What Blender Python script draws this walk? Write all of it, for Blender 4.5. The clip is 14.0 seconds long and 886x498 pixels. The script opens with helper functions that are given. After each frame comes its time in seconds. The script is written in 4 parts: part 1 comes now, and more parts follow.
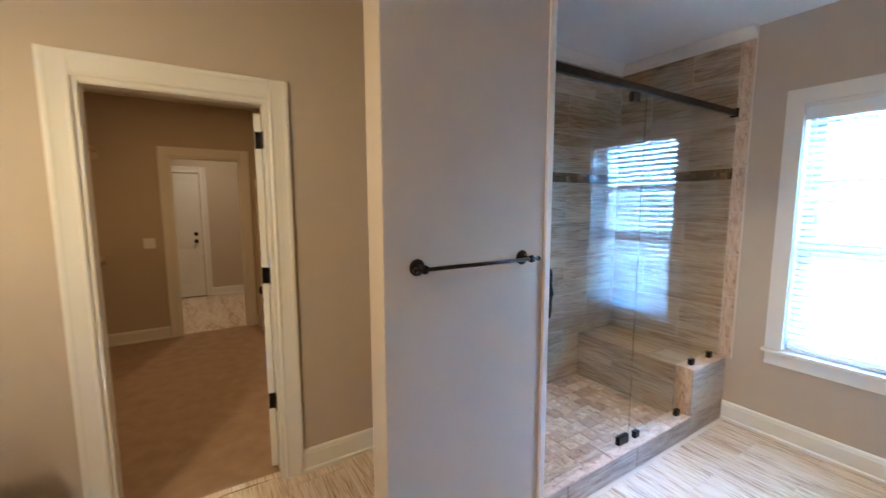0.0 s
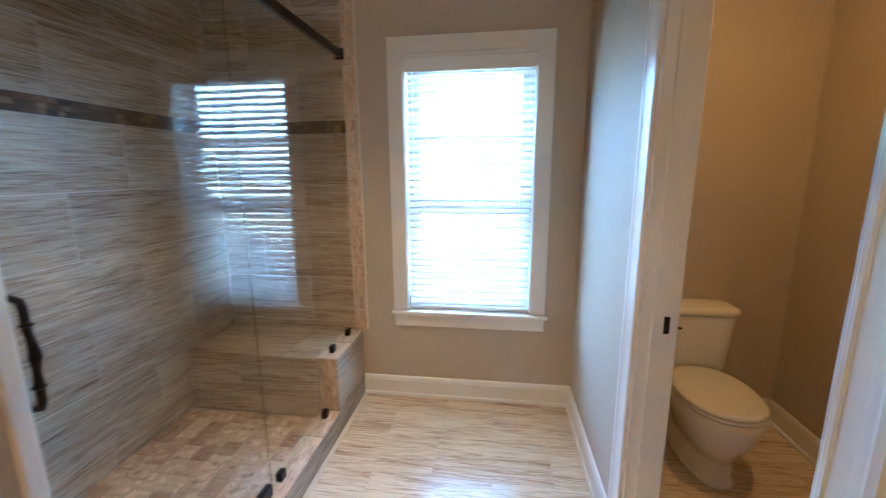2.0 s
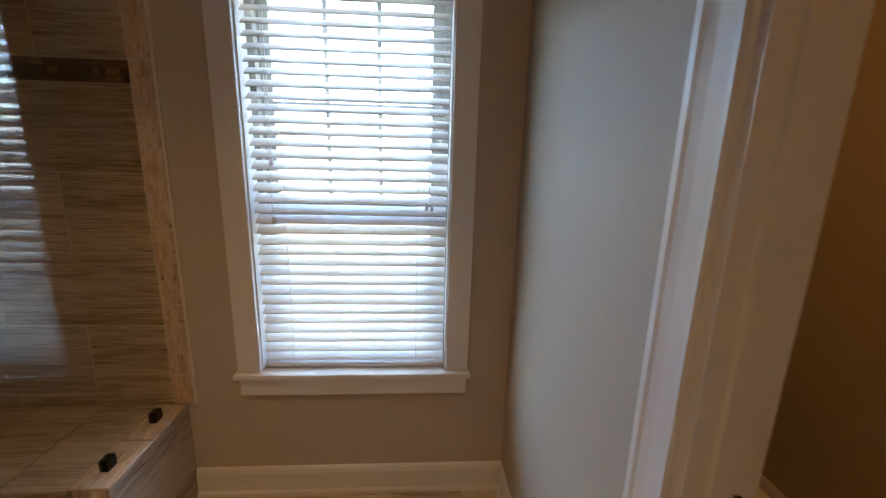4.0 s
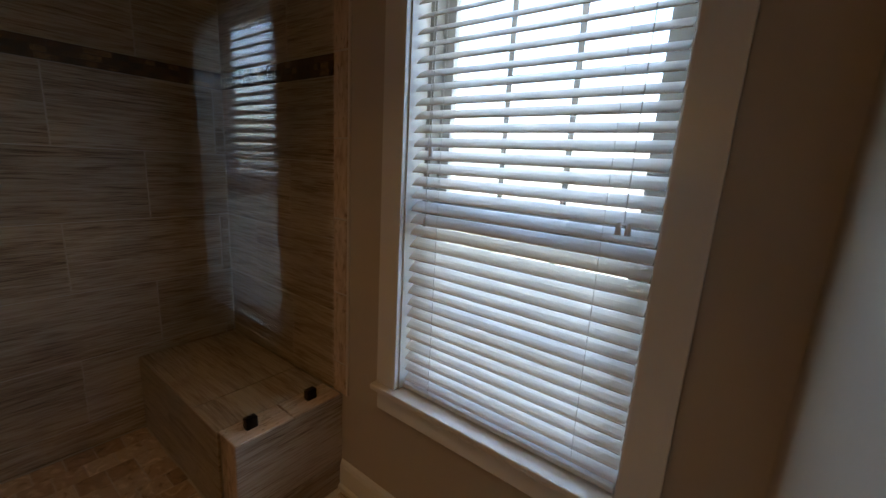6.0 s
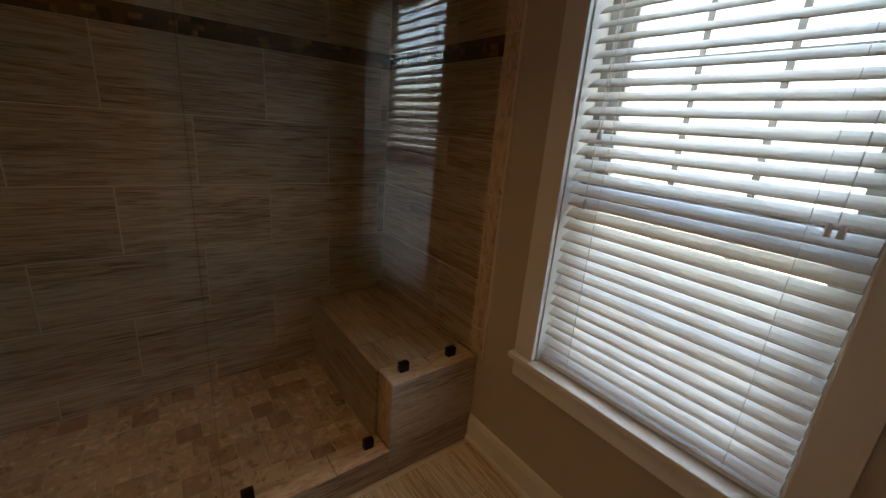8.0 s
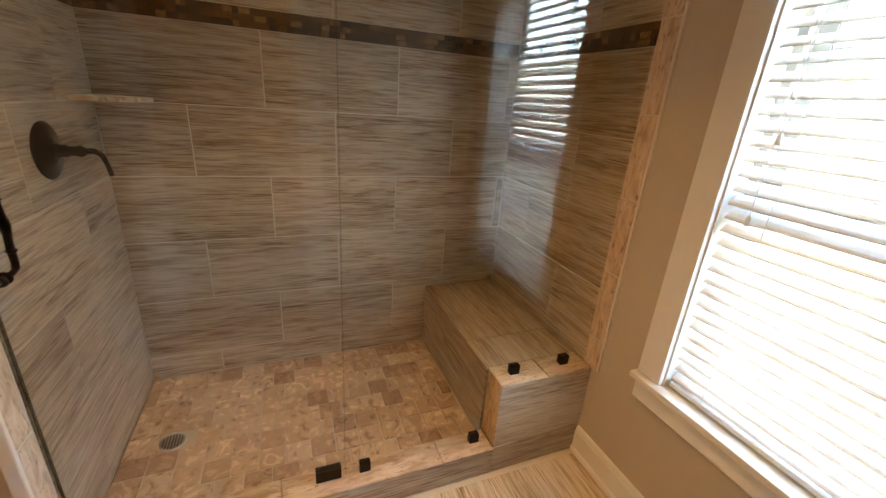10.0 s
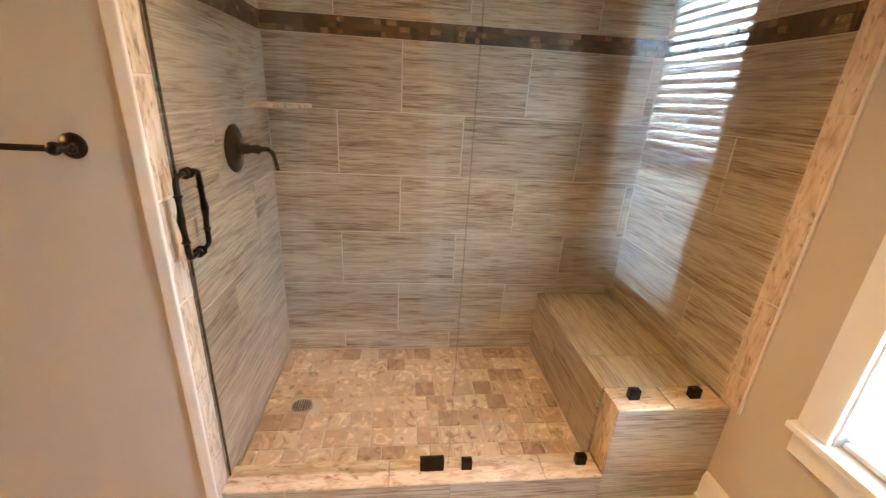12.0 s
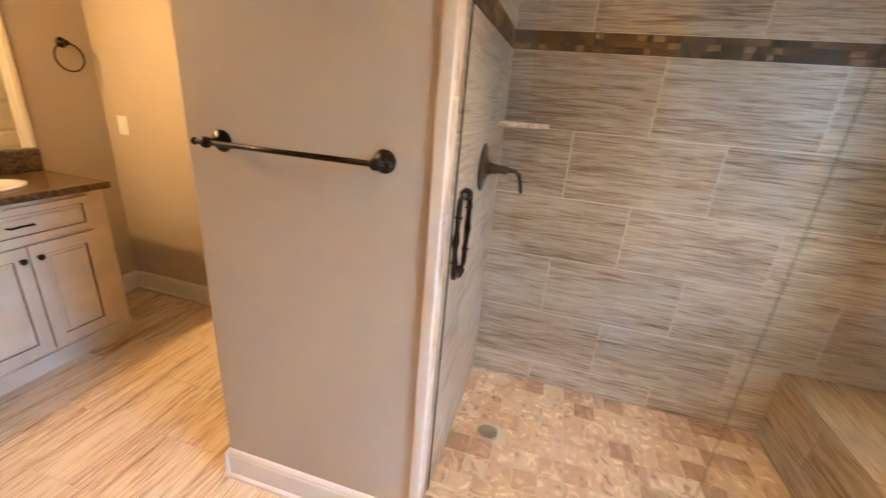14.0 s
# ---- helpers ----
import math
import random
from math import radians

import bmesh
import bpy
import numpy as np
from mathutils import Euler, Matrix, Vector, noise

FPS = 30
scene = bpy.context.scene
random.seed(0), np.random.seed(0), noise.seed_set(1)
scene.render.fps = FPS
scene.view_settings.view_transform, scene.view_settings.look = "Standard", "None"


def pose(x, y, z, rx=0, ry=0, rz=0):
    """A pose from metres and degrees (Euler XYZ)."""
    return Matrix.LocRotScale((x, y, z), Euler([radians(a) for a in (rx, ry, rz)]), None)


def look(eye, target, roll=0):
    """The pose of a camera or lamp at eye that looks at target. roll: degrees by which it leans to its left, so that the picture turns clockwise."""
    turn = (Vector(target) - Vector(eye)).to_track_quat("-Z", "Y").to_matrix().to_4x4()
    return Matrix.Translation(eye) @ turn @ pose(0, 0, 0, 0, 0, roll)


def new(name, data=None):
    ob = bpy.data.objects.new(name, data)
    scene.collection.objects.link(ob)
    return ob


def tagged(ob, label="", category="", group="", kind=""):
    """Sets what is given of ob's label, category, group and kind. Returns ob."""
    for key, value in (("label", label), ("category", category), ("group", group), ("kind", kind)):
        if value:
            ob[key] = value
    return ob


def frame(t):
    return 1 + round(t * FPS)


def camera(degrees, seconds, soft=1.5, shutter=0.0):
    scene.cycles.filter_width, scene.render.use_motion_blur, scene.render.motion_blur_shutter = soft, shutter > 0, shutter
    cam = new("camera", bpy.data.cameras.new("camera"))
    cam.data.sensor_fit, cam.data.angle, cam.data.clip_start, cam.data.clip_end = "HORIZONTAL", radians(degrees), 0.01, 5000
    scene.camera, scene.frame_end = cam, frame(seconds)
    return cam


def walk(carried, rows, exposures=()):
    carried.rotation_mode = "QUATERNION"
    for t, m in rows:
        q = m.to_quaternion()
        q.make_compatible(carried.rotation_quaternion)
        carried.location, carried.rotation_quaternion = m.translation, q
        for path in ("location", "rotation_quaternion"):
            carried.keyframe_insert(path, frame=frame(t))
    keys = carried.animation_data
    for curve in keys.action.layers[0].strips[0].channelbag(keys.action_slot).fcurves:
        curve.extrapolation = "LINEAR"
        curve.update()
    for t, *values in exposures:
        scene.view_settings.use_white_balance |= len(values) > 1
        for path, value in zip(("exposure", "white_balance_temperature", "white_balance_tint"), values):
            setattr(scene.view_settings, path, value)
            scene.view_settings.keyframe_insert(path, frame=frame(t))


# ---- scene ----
cam = camera(96.0, 14.0, soft=1.25, shutter=0.35)
PATH = [
    (0, (1.3, -3.192, 1.561), (-0.381, -2.133, 1.333), -0.1),
    (0.5, (1.142, -3.044, 1.532), (-0.333, -1.74, 1.182), 0.0),
    (1, (1.105, -2.787, 1.536), (-0.108, -1.233, 1.209), 0.6),
    (1.5, (0.992, -2.597, 1.515), (0.188, -0.804, 1.143), 0.4),
    (2, (0.925, -2.422, 1.49), (0.656, -0.478, 1.108), -0.4),
    (2.5, (0.824, -2.343, 1.498), (0.92, -0.394, 1.061), 1.0),
    (2.7, (0.845, -2.275, 1.492), (0.993, -0.333, 1.036), 1.0),
    (4.8, (1.085, -1.255, 1.5), (1.145, 0.7, 1.07), 3.0),
    (5, (1.111, -1.219, 1.492), (0.969, 0.732, 1.077), 1.64),
    (5.5, (1.241, -1.01, 1.464), (0.372, 0.757, 1.112), 6.04),
    (6, (1.273, -0.981, 1.43), (0.095, 0.581, 1.013), 3.33),
    (6.5, (1.243, -1.054, 1.445), (-0.053, 0.391, 0.965), 4.33),
    (7, (1.249, -1.074, 1.458), (-0.135, 0.275, 0.942), 4.72),
    (7.5, (1.194, -1.136, 1.442), (-0.229, 0.156, 0.891), 5.36),
    (8, (1.211, -1.15, 1.446), (-0.306, 0.017, 0.867), 4.81),
    (10.3, (1.135, -1.204, 1.499), (-0.623, -0.558, 0.796), 4.0),
    (10.5, (1.146, -1.202, 1.494), (-0.63, -0.613, 0.788), 3.7),
    (11, (1.145, -1.201, 1.481), (-0.67, -0.745, 0.777), 3.0),
    (11.5, (1.134, -1.217, 1.488), (-0.704, -0.877, 0.777), 3.2),
    (12, (1.124, -1.251, 1.489), (-0.734, -1.037, 0.78), 3.3),
    (12.5, (1.113, -1.295, 1.488), (-0.748, -1.187, 0.762), 3.4),
    (13, (1.093, -1.361, 1.482), (-0.764, -1.376, 0.741), 3.8),
    (13.5, (1.066, -1.478, 1.486), (-0.792, -1.657, 0.769), 4.4),
    (14, (1.023, -1.61, 1.494), (-0.792, -2.078, 0.795), 4.9),
]
EXPO = [
    (0.0, 6.2, 3800, -1), (1.0, 6.1, 4000, -2), (1.6, 6.0, 4200, -2), (2.2, 5.45, 4500, 0), (2.7, 4.95, 5050, 2),
    (4.0, 4.3, 5700, 8), (4.8, 4.0, 5750, 8), (5.5, 3.5, 5800, 9), (6.5, 3.1, 6400, 10), (7.5, 3.1, 6800, 10), (8.2, 3.5, 6850, 8),
    (10.3, 5.7, 6450, 6), (11.0, 6.05, 6300, 6), (12.0, 6.4, 5850, 6), (13.0, 6.6, 5500, 6), (14.0, 6.65, 5300, 6),
]
walk(cam, [(t, look(eye, target, roll)) for t, eye, target, roll in PATH], EXPO)

# ---- daylight ----
world = bpy.data.worlds.new("world")
scene.world = world
world.use_nodes = True
wn = world.node_tree
sky = wn.nodes.new("ShaderNodeTexSky")
sky.sky_type = "NISHITA"
sky.sun_disc = False
sky.sun_elevation, sky.sun_rotation = radians(42), radians(160)
sky.dust_density = 2.5
wn.links.new(sky.outputs[0], wn.nodes["Background"].inputs[0])
wn.nodes["Background"].inputs[1].default_value = 0.15
sun = new("sun", bpy.data.lights.new("sun", "SUN"))
sun.data.energy, sun.data.angle, sun.data.color = 3.0, radians(0.5), (1, 0.95, 0.88)
sun.matrix_world = look((1.5, -4.1, 4), (0, 0, 0))

LAMP = (1.0, 0.56, 0.20)


def lamp(name, place, target, size, watts, colour=LAMP):
    ob = new(name, bpy.data.lights.new(name, "AREA"))
    ob.data.shape, ob.data.size = "DISK", size
    ob.data.energy, ob.data.color = watts, colour
    ob.matrix_world = look(place, target)
    return ob


CEIL = 2.70
sky_light = lamp("window_daylight", (0.747, 0.185, 1.38), (0.747, -1.0, 1.38), 0.7, 0.38, (0.94, 0.97, 1.0))
sky_light.data.shape, sky_light.data.size_y = "RECTANGLE", 1.46
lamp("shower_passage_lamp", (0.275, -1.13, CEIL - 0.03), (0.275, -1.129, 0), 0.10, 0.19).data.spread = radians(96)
lamp("vanity_lamp", (0.25, -4.28, 2.02), (-0.55, -3.2, 1.75), 0.12, 0.33, (1.0, 0.50, 0.13))
lamp("vanity_lamp", (0.75, -4.28, 2.02), (0.75, -3.0, 1.7), 0.12, 0.21, (1.0, 0.50, 0.13))
lamp("closet_lamp", (-2.5, -3.1, CEIL - 0.03), (-2.5, -3.099, 0), 0.2, 0.26, (1.0, 0.43, 0.09))
lamp("laundry_lamp", (-5.4, -2.9, CEIL - 0.03), (-5.4, -2.899, 0), 0.2, 0.24, (1, 0.52, 0.18))
lamp("toilet_room_lamp", (1.98, -1.0, CEIL - 0.03), (1.98, -0.999, 0), 0.15, 0.23, (1.0, 0.46, 0.11))


# ---- materials ----
def nodes_of(name):
    m = bpy.data.materials.new(name)
    m.use_nodes = True
    t = m.node_tree
    return m, t, t.nodes["Principled BSDF"]


def node(t, kind, links=(), **values):
    n = t.nodes.new(kind)
    for k, v in values.items():
        n.inputs[k.replace("_", " ")].default_value = v
    for src, dst in links:
        t.links.new(src, n.inputs[dst])
    return n


def ramp(t, src, stops):
    r = t.nodes.new("ShaderNodeValToRGB")
    while len(r.color_ramp.elements) < len(stops):
        r.color_ramp.elements.new(0.5)
    for e, (p, c) in zip(r.color_ramp.elements, stops):
        e.position, e.color = p, (*c, 1)
    t.links.new(src, r.inputs[0])
    return r


def bump(t, b, src, strength, distance=0.002):
    n = t.nodes.new("ShaderNodeBump")
    n.inputs["Strength"].default_value, n.inputs["Distance"].default_value = strength, distance
    t.links.new(src, n.inputs["Height"])
    t.links.new(n.outputs[0], b.inputs["Normal"])


def plain(name, colour, rough=0.5, metal=0.0, vary=0.06, grain=60.0, relief=0.05, big=1.2):
    """A painted or cast surface: faint blotches at a large scale, fine grain in the relief."""
    m, t, b = nodes_of(name)
    co = t.nodes.new("ShaderNodeTexCoord")
    n1 = node(t, "ShaderNodeTexNoise", [(co.outputs["Object"], "Vector")], Scale=big, Detail=4.0)
    n2 = node(t, "ShaderNodeTexNoise", [(co.outputs["Object"], "Vector")], Scale=grain, Detail=3.0)
    lo = tuple(c * (1 - vary) for c in colour)
    hi = tuple(min(1, c * (1 + vary)) for c in colour)
    r = ramp(t, n1.outputs[0], [(0.3, lo), (0.7, hi)])
    t.links.new(r.outputs[0], b.inputs["Base Color"])
    b.inputs["Roughness"].default_value, b.inputs["Metallic"].default_value = rough, metal
    bump(t, b, n2.outputs[0], relief)
    return m


def veined(name, stops, along, rough=0.35, wave=1.0, seed=0.0, tone=0.12):
    """Vein-cut stone look: thin wavering streaks that run along one axis; each piece takes its own stretch of it."""
    m, t, b = nodes_of(name)
    geo = t.nodes.new("ShaderNodeNewGeometry")
    info = t.nodes.new("ShaderNodeObjectInfo")
    off = node(t, "ShaderNodeVectorMath", [(info.outputs["Random"], 0)])
    off.operation = "MULTIPLY"
    off.inputs[1].default_value = (37.0 + seed, 53.0, 29.0)
    add = node(t, "ShaderNodeVectorMath", [(geo.outputs["Position"], 0), (off.outputs[0], 1)])
    add.operation = "ADD"

    def streaks(scale, detail, squash, dist):
        mp = node(t, "ShaderNodeMapping", [(add.outputs[0], "Vector")])
        mp.inputs["Scale"].default_value = [scale * (squash if i in along else 1.0) for i in range(3)]
        return node(t, "ShaderNodeTexNoise", [(mp.outputs[0], "Vector")], Scale=1.0, Detail=detail, Distortion=dist)

    a = streaks(64, 6.0, 0.06, 1.3 * wave)
    c = streaks(230, 4.0, 0.035, 0.8 * wave)
    d = streaks(7, 3.0, 0.15, 0.6)
    mix = t.nodes.new("ShaderNodeMix")
    mix.inputs[0].default_value = 0.5
    t.links.new(a.outputs[0], mix.inputs[2])
    t.links.new(c.outputs[0], mix.inputs[3])
    mix2 = t.nodes.new("ShaderNodeMix")
    mix2.inputs[0].default_value = 0.26
    t.links.new(mix.outputs[0], mix2.inputs[2])
    t.links.new(d.outputs[0], mix2.inputs[3])
    r = ramp(t, mix2.outputs[0], stops)
    hsv = t.nodes.new("ShaderNodeHueSaturation")
    mr = node(t, "ShaderNodeMapRange", [(info.outputs["Random"], 0)])
    mr.inputs[3].default_value, mr.inputs[4].default_value = 1 - tone, 1 + tone
    t.links.new(mr.outputs[0], hsv.inputs["Value"])
    t.links.new(r.outputs[0], hsv.inputs["Color"])
    t.links.new(hsv.outputs[0], b.inputs["Base Color"])
    b.inputs["Roughness"].default_value = rough
    bump(t, b, mix.outputs[0], 0.25, 0.0015)
    return m


paint = plain("greige_wall_paint", (0.495, 0.42, 0.32), 0.62, grain=220, relief=0.12, vary=0.03)
white_paint = plain("white_ceiling_paint", (0.78, 0.77, 0.75), 0.8, grain=160, relief=0.15, vary=0.02)
trim_paint = plain("white_semigloss_trim", (0.76, 0.73, 0.68), 0.32, vary=0.03, relief=0.04)
vinyl = plain("white_vinyl", (0.8, 0.8, 0.79), 0.35, vary=0.02, relief=0.02)
# sash vinyl darkened to grey: its backlit shade is put into the base colour
backlit_vinyl = plain("backlit_grey_vinyl", (0.40, 0.385, 0.35), 0.4, vary=0.03, relief=0.02)
blind_white = plain("white_faux_wood", (0.78, 0.78, 0.77), 0.42, vary=0.03, grain=90, relief=0.08)
def slat_material():
    """Thin white plastic: mostly opaque, glowing a little when lit from behind."""
    m = plain("white_vinyl_slat", (0.86, 0.86, 0.85), 0.4, vary=0.03, grain=90, relief=0.06)
    t = m.node_tree
    tr = node(t, "ShaderNodeBsdfTranslucent", Color=(0.88, 0.88, 0.86, 1))
    mx = t.nodes.new("ShaderNodeMixShader")
    mx.inputs[0].default_value = 0.07
    t.links.new(t.nodes["Principled BSDF"].outputs[0], mx.inputs[1])
    t.links.new(tr.outputs[0], mx.inputs[2])
    t.links.new(mx.outputs[0], t.nodes["Material Output"].inputs[0])
    return m


slat_mat = slat_material()
bronze = plain("oil_rubbed_bronze", (0.022, 0.016, 0.012), 0.33, 0.85, vary=0.35, grain=120, relief=0.06, big=25)
steel = plain("brushed_steel", (0.55, 0.54, 0.52), 0.3, 0.95, vary=0.1, grain=150)
china = plain("white_china", (0.8, 0.77, 0.72), 0.12, vary=0.015, relief=0.01)
grout = plain("tan_grout", (0.36, 0.32, 0.27), 0.9, vary=0.12, grain=300, relief=0.3)
pale_grout = plain("pale_grout", (0.60, 0.53, 0.44), 0.9, vary=0.12, grain=300, relief=0.3)
stone_grout = plain("sand_grout", (0.55, 0.46, 0.355), 0.9, vary=0.12, grain=300, relief=0.3)
caulk = plain("cream_caulk", (0.68, 0.60, 0.50), 0.5, vary=0.05)
carpet = plain("tan_carpet", (0.36, 0.25, 0.15), 0.98, vary=0.12, grain=420, relief=0.9, big=9)
cabinet_paint = plain("antique_white_cabinet_paint", (0.66, 0.58, 0.47), 0.42, vary=0.08, big=8)
glaze = plain("brown_glaze", (0.16, 0.09, 0.05), 0.5, vary=0.2)
dark_grout = plain("dark_brown_grout", (0.045, 0.03, 0.02), 0.9, vary=0.2, grain=300, relief=0.3)
granite = plain("brown_granite", (0.105, 0.066, 0.036), 0.18, vary=0.6, grain=200, big=60, relief=0.02)
grate_steel = plain("dull_dark_steel", (0.2, 0.2, 0.2), 0.42, 0.9, vary=0.2, grain=150)
lawn = plain("dry_lawn", (0.29, 0.275, 0.21), 0.95, vary=0.25, big=0.6)
shelf_wood = plain("painted_shelf_wood", (0.62, 0.52, 0.38), 0.5, vary=0.06)

TILE_STOPS = [(0.375, (0.14, 0.09, 0.052)), (0.43, (0.265, 0.19, 0.122)), (0.48, (0.375, 0.285, 0.195)), (0.535, (0.47, 0.38, 0.275)), (0.61, (0.53, 0.445, 0.34))]
tile_mat = veined("vein_cut_porcelain_tile", TILE_STOPS, (0, 1), 0.32)
FLOOR_STOPS = [(0.36, (0.27, 0.18, 0.11)), (0.43, (0.47, 0.35, 0.235)), (0.49, (0.64, 0.52, 0.385)), (0.55, (0.75, 0.65, 0.52)), (0.64, (0.72, 0.63, 0.51))]
floor_mat = veined("vein_cut_floor_tile", FLOOR_STOPS, (0,), 0.2, seed=11, tone=0.03)
bench_mat = veined("vein_cut_bench_tile", TILE_STOPS, (0,), 0.32, seed=3, tone=0.05)


def travertine():
    m, t, b = nodes_of("tumbled_travertine")
    geo = t.nodes.new("ShaderNodeNewGeometry")
    info = t.nodes.new("ShaderNodeObjectInfo")
    off = node(t, "ShaderNodeVectorMath", [(info.outputs["Random"], 0)])
    off.operation = "MULTIPLY"
    off.inputs[1].default_value = (61.0, 43.0, 17.0)
    add = node(t, "ShaderNodeVectorMath", [(geo.outputs["Position"], 0), (off.outputs[0], 1)])
    n1 = node(t, "ShaderNodeTexNoise", [(add.outputs[0], "Vector")], Scale=16.0, Detail=8.0, Distortion=1.6)
    n2 = node(t, "ShaderNodeTexNoise", [(add.outputs[0], "Vector")], Scale=70.0, Detail=4.0)
    mid = ramp(t, info.outputs["Random"], [(0.0, (0.31, 0.185, 0.105)), (0.14, (0.41, 0.265, 0.16)), (0.4, (0.48, 0.325, 0.2)), (0.8, (0.59, 0.43, 0.28)), (1.0, (0.43, 0.28, 0.165))])
    pale = ramp(t, n1.outputs[0], [(0.33, (0.5, 0.44, 0.38)), (0.41, (0.92, 0.9, 0.88)), (0.57, (1.0, 1.0, 1.0)), (0.63, (1.35, 1.4, 1.44))])
    mul = t.nodes.new("ShaderNodeMix")
    mul.data_type, mul.blend_type = "RGBA", "MULTIPLY"
    mul.inputs[0].default_value = 1.0
    t.links.new(mid.outputs[0], mul.inputs[6])
    t.links.new(pale.outputs[0], mul.inputs[7])
    t.links.new(mul.outputs[2], b.inputs["Base Color"])
    b.inputs["Roughness"].default_value = 0.5
    bump(t, b, n2.outputs[0], 0.4, 0.002)
    return m


def stone_trim():
    """Honed travertine strips: cloudy tan ground, short veins and dark pits."""
    m, t, b = nodes_of("travertine_trim")
    geo = t.nodes.new("ShaderNodeNewGeometry")
    info = t.nodes.new("ShaderNodeObjectInfo")
    off = node(t, "ShaderNodeVectorMath", [(info.outputs["Random"], 0)])
    off.operation = "MULTIPLY"
    off.inputs[1].default_value = (23.0, 47.0, 31.0)
    add = node(t, "ShaderNodeVectorMath", [(geo.outputs["Position"], 0), (off.outputs[0], 1)])
    mp = node(t, "ShaderNodeMapping", [(add.outputs[0], "Vector")])
    mp.inputs["Scale"].default_value = (1.0, 0.3, 0.3)
    cloud = node(t, "ShaderNodeTexNoise", [(mp.outputs[0], "Vector")], Scale=38.0, Detail=8.0, Distortion=0.7)
    pits = node(t, "ShaderNodeTexNoise", [(mp.outputs[0], "Vector")], Scale=85.0, Detail=5.0, Distortion=0.8)
    ground = ramp(t, cloud.outputs[0], [(0.32, (0.40, 0.27, 0.165)), (0.45, (0.52, 0.38, 0.245)), (0.56, (0.60, 0.455, 0.31)), (0.68, (0.65, 0.515, 0.37))])
    spots = ramp(t, pits.outputs[0], [(0.32, (0.5, 0.43, 0.37)), (0.40, (0.92, 0.9, 0.88)), (0.46, (1.0, 1.0, 1.0))])
    mul = t.nodes.new("ShaderNodeMix")
    mul.data_type, mul.blend_type = "RGBA", "MULTIPLY"
    mul.inputs[0].default_value = 1.0
    t.links.new(ground.outputs[0], mul.inputs[6])
    t.links.new(spots.outputs[0], mul.inputs[7])
    t.links.new(mul.outputs[2], b.inputs["Base Color"])
    b.inputs["Roughness"].default_value = 0.38
    bump(t, b, pits.outputs[0], 0.3, 0.0015)
    return m


def mosaic():
    m, t, b = nodes_of("dark_emperador_mosaic")
    geo = t.nodes.new("ShaderNodeNewGeometry")
    n1 = node(t, "ShaderNodeTexNoise", [(geo.outputs["Position"], "Vector")], Scale=60.0, Detail=6.0, Distortion=1.0)
    base = ramp(t, geo.outputs["Random Per Island"], [(0.0, (0.028, 0.013, 0.006)), (0.4, (0.10, 0.046, 0.018)), (0.75, (0.19, 0.095, 0.036)), (1.0, (0.40, 0.235, 0.11))])
    vein = ramp(t, n1.outputs[0], [(0.45, (0.55, 0.55, 0.55)), (0.62, (0.85, 0.85, 0.85)), (0.7, (1.8, 1.7, 1.5))])
    mul = t.nodes.new("ShaderNodeMix")
    mul.data_type, mul.blend_type = "RGBA", "MULTIPLY"
    mul.inputs[0].default_value = 1.0
    t.links.new(base.outputs[0], mul.inputs[6])
    t.links.new(vein.outputs[0], mul.inputs[7])
    t.links.new(mul.outputs[2], b.inputs["Base Color"])
    b.inputs["Roughness"].default_value = 0.6
    b.inputs["Specular IOR Level"].default_value = 0.3
    return m


def clear_glass(name, tint, ior=1.5):
    m, t, b = nodes_of(name)
    t.nodes.remove(b)
    lw = node(t, "ShaderNodeLayerWeight", Blend=0.5)
    pw = node(t, "ShaderNodeMath", [(lw.outputs["Facing"], 0)])
    pw.operation = "POWER"
    pw.inputs[1].default_value = 5.0
    fr = node(t, "ShaderNodeMapRange", [(pw.outputs[0], 0)])
    fr.inputs[3].default_value, fr.inputs[4].default_value = ((ior - 1) / (ior + 1)) ** 2, 1.0
    tr = node(t, "ShaderNodeBsdfTransparent", Color=(*tint, 1))
    gl = node(t, "ShaderNodeBsdfGlossy", Color=(1, 1, 1, 1), Roughness=0.0)
    mx = t.nodes.new("ShaderNodeMixShader")
    t.links.new(fr.outputs[0], mx.inputs[0])
    t.links.new(tr.outputs[0], mx.inputs[1])
    t.links.new(gl.outputs[0], mx.inputs[2])
    t.links.new(mx.outputs[0], t.nodes["Material Output"].inputs[0])
    return m


stone_mat, mosaic_mat, trim_tile_mat = travertine(), mosaic(), stone_trim()
glass_edge = clear_glass("polished_glass_edge", (0.84, 0.88, 0.86))
# same edge glass again, the wall-side shade put into a darker tint
dark_edge = clear_glass("shade_tinted_glass_edge", (0.3, 0.34, 0.32))
shower_glass = clear_glass("shower_glass", (0.965, 0.98, 0.97))
pane_glass = clear_glass("window_glass", (0.97, 0.985, 0.98))
mirror_mat = plain("silvered_mirror", (0.85, 0.85, 0.85), 0.02, 1.0, vary=0.0, relief=0.0)
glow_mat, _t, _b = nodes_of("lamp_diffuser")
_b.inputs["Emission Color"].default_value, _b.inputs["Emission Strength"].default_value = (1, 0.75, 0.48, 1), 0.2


# ---- building blocks ----
def part(name, bm, material, parent=None, label="", smooth=False):
    me = bpy.data.meshes.new(name)
    bm.to_mesh(me)
    bm.free()
    me.materials.append(material)
    if smooth:
        for p in me.polygons:
            p.use_smooth = True
    ob = new(name, me)
    if parent is not None:
        ob.parent = parent
    if label:
        ob["label"] = label
    return ob


def thing(name, label, category, group="", kind="", place=(0, 0, 0)):
    ob = new(name)
    ob.empty_display_size = 0.1
    ob.location = place
    return tagged(ob, label, category, group, kind)


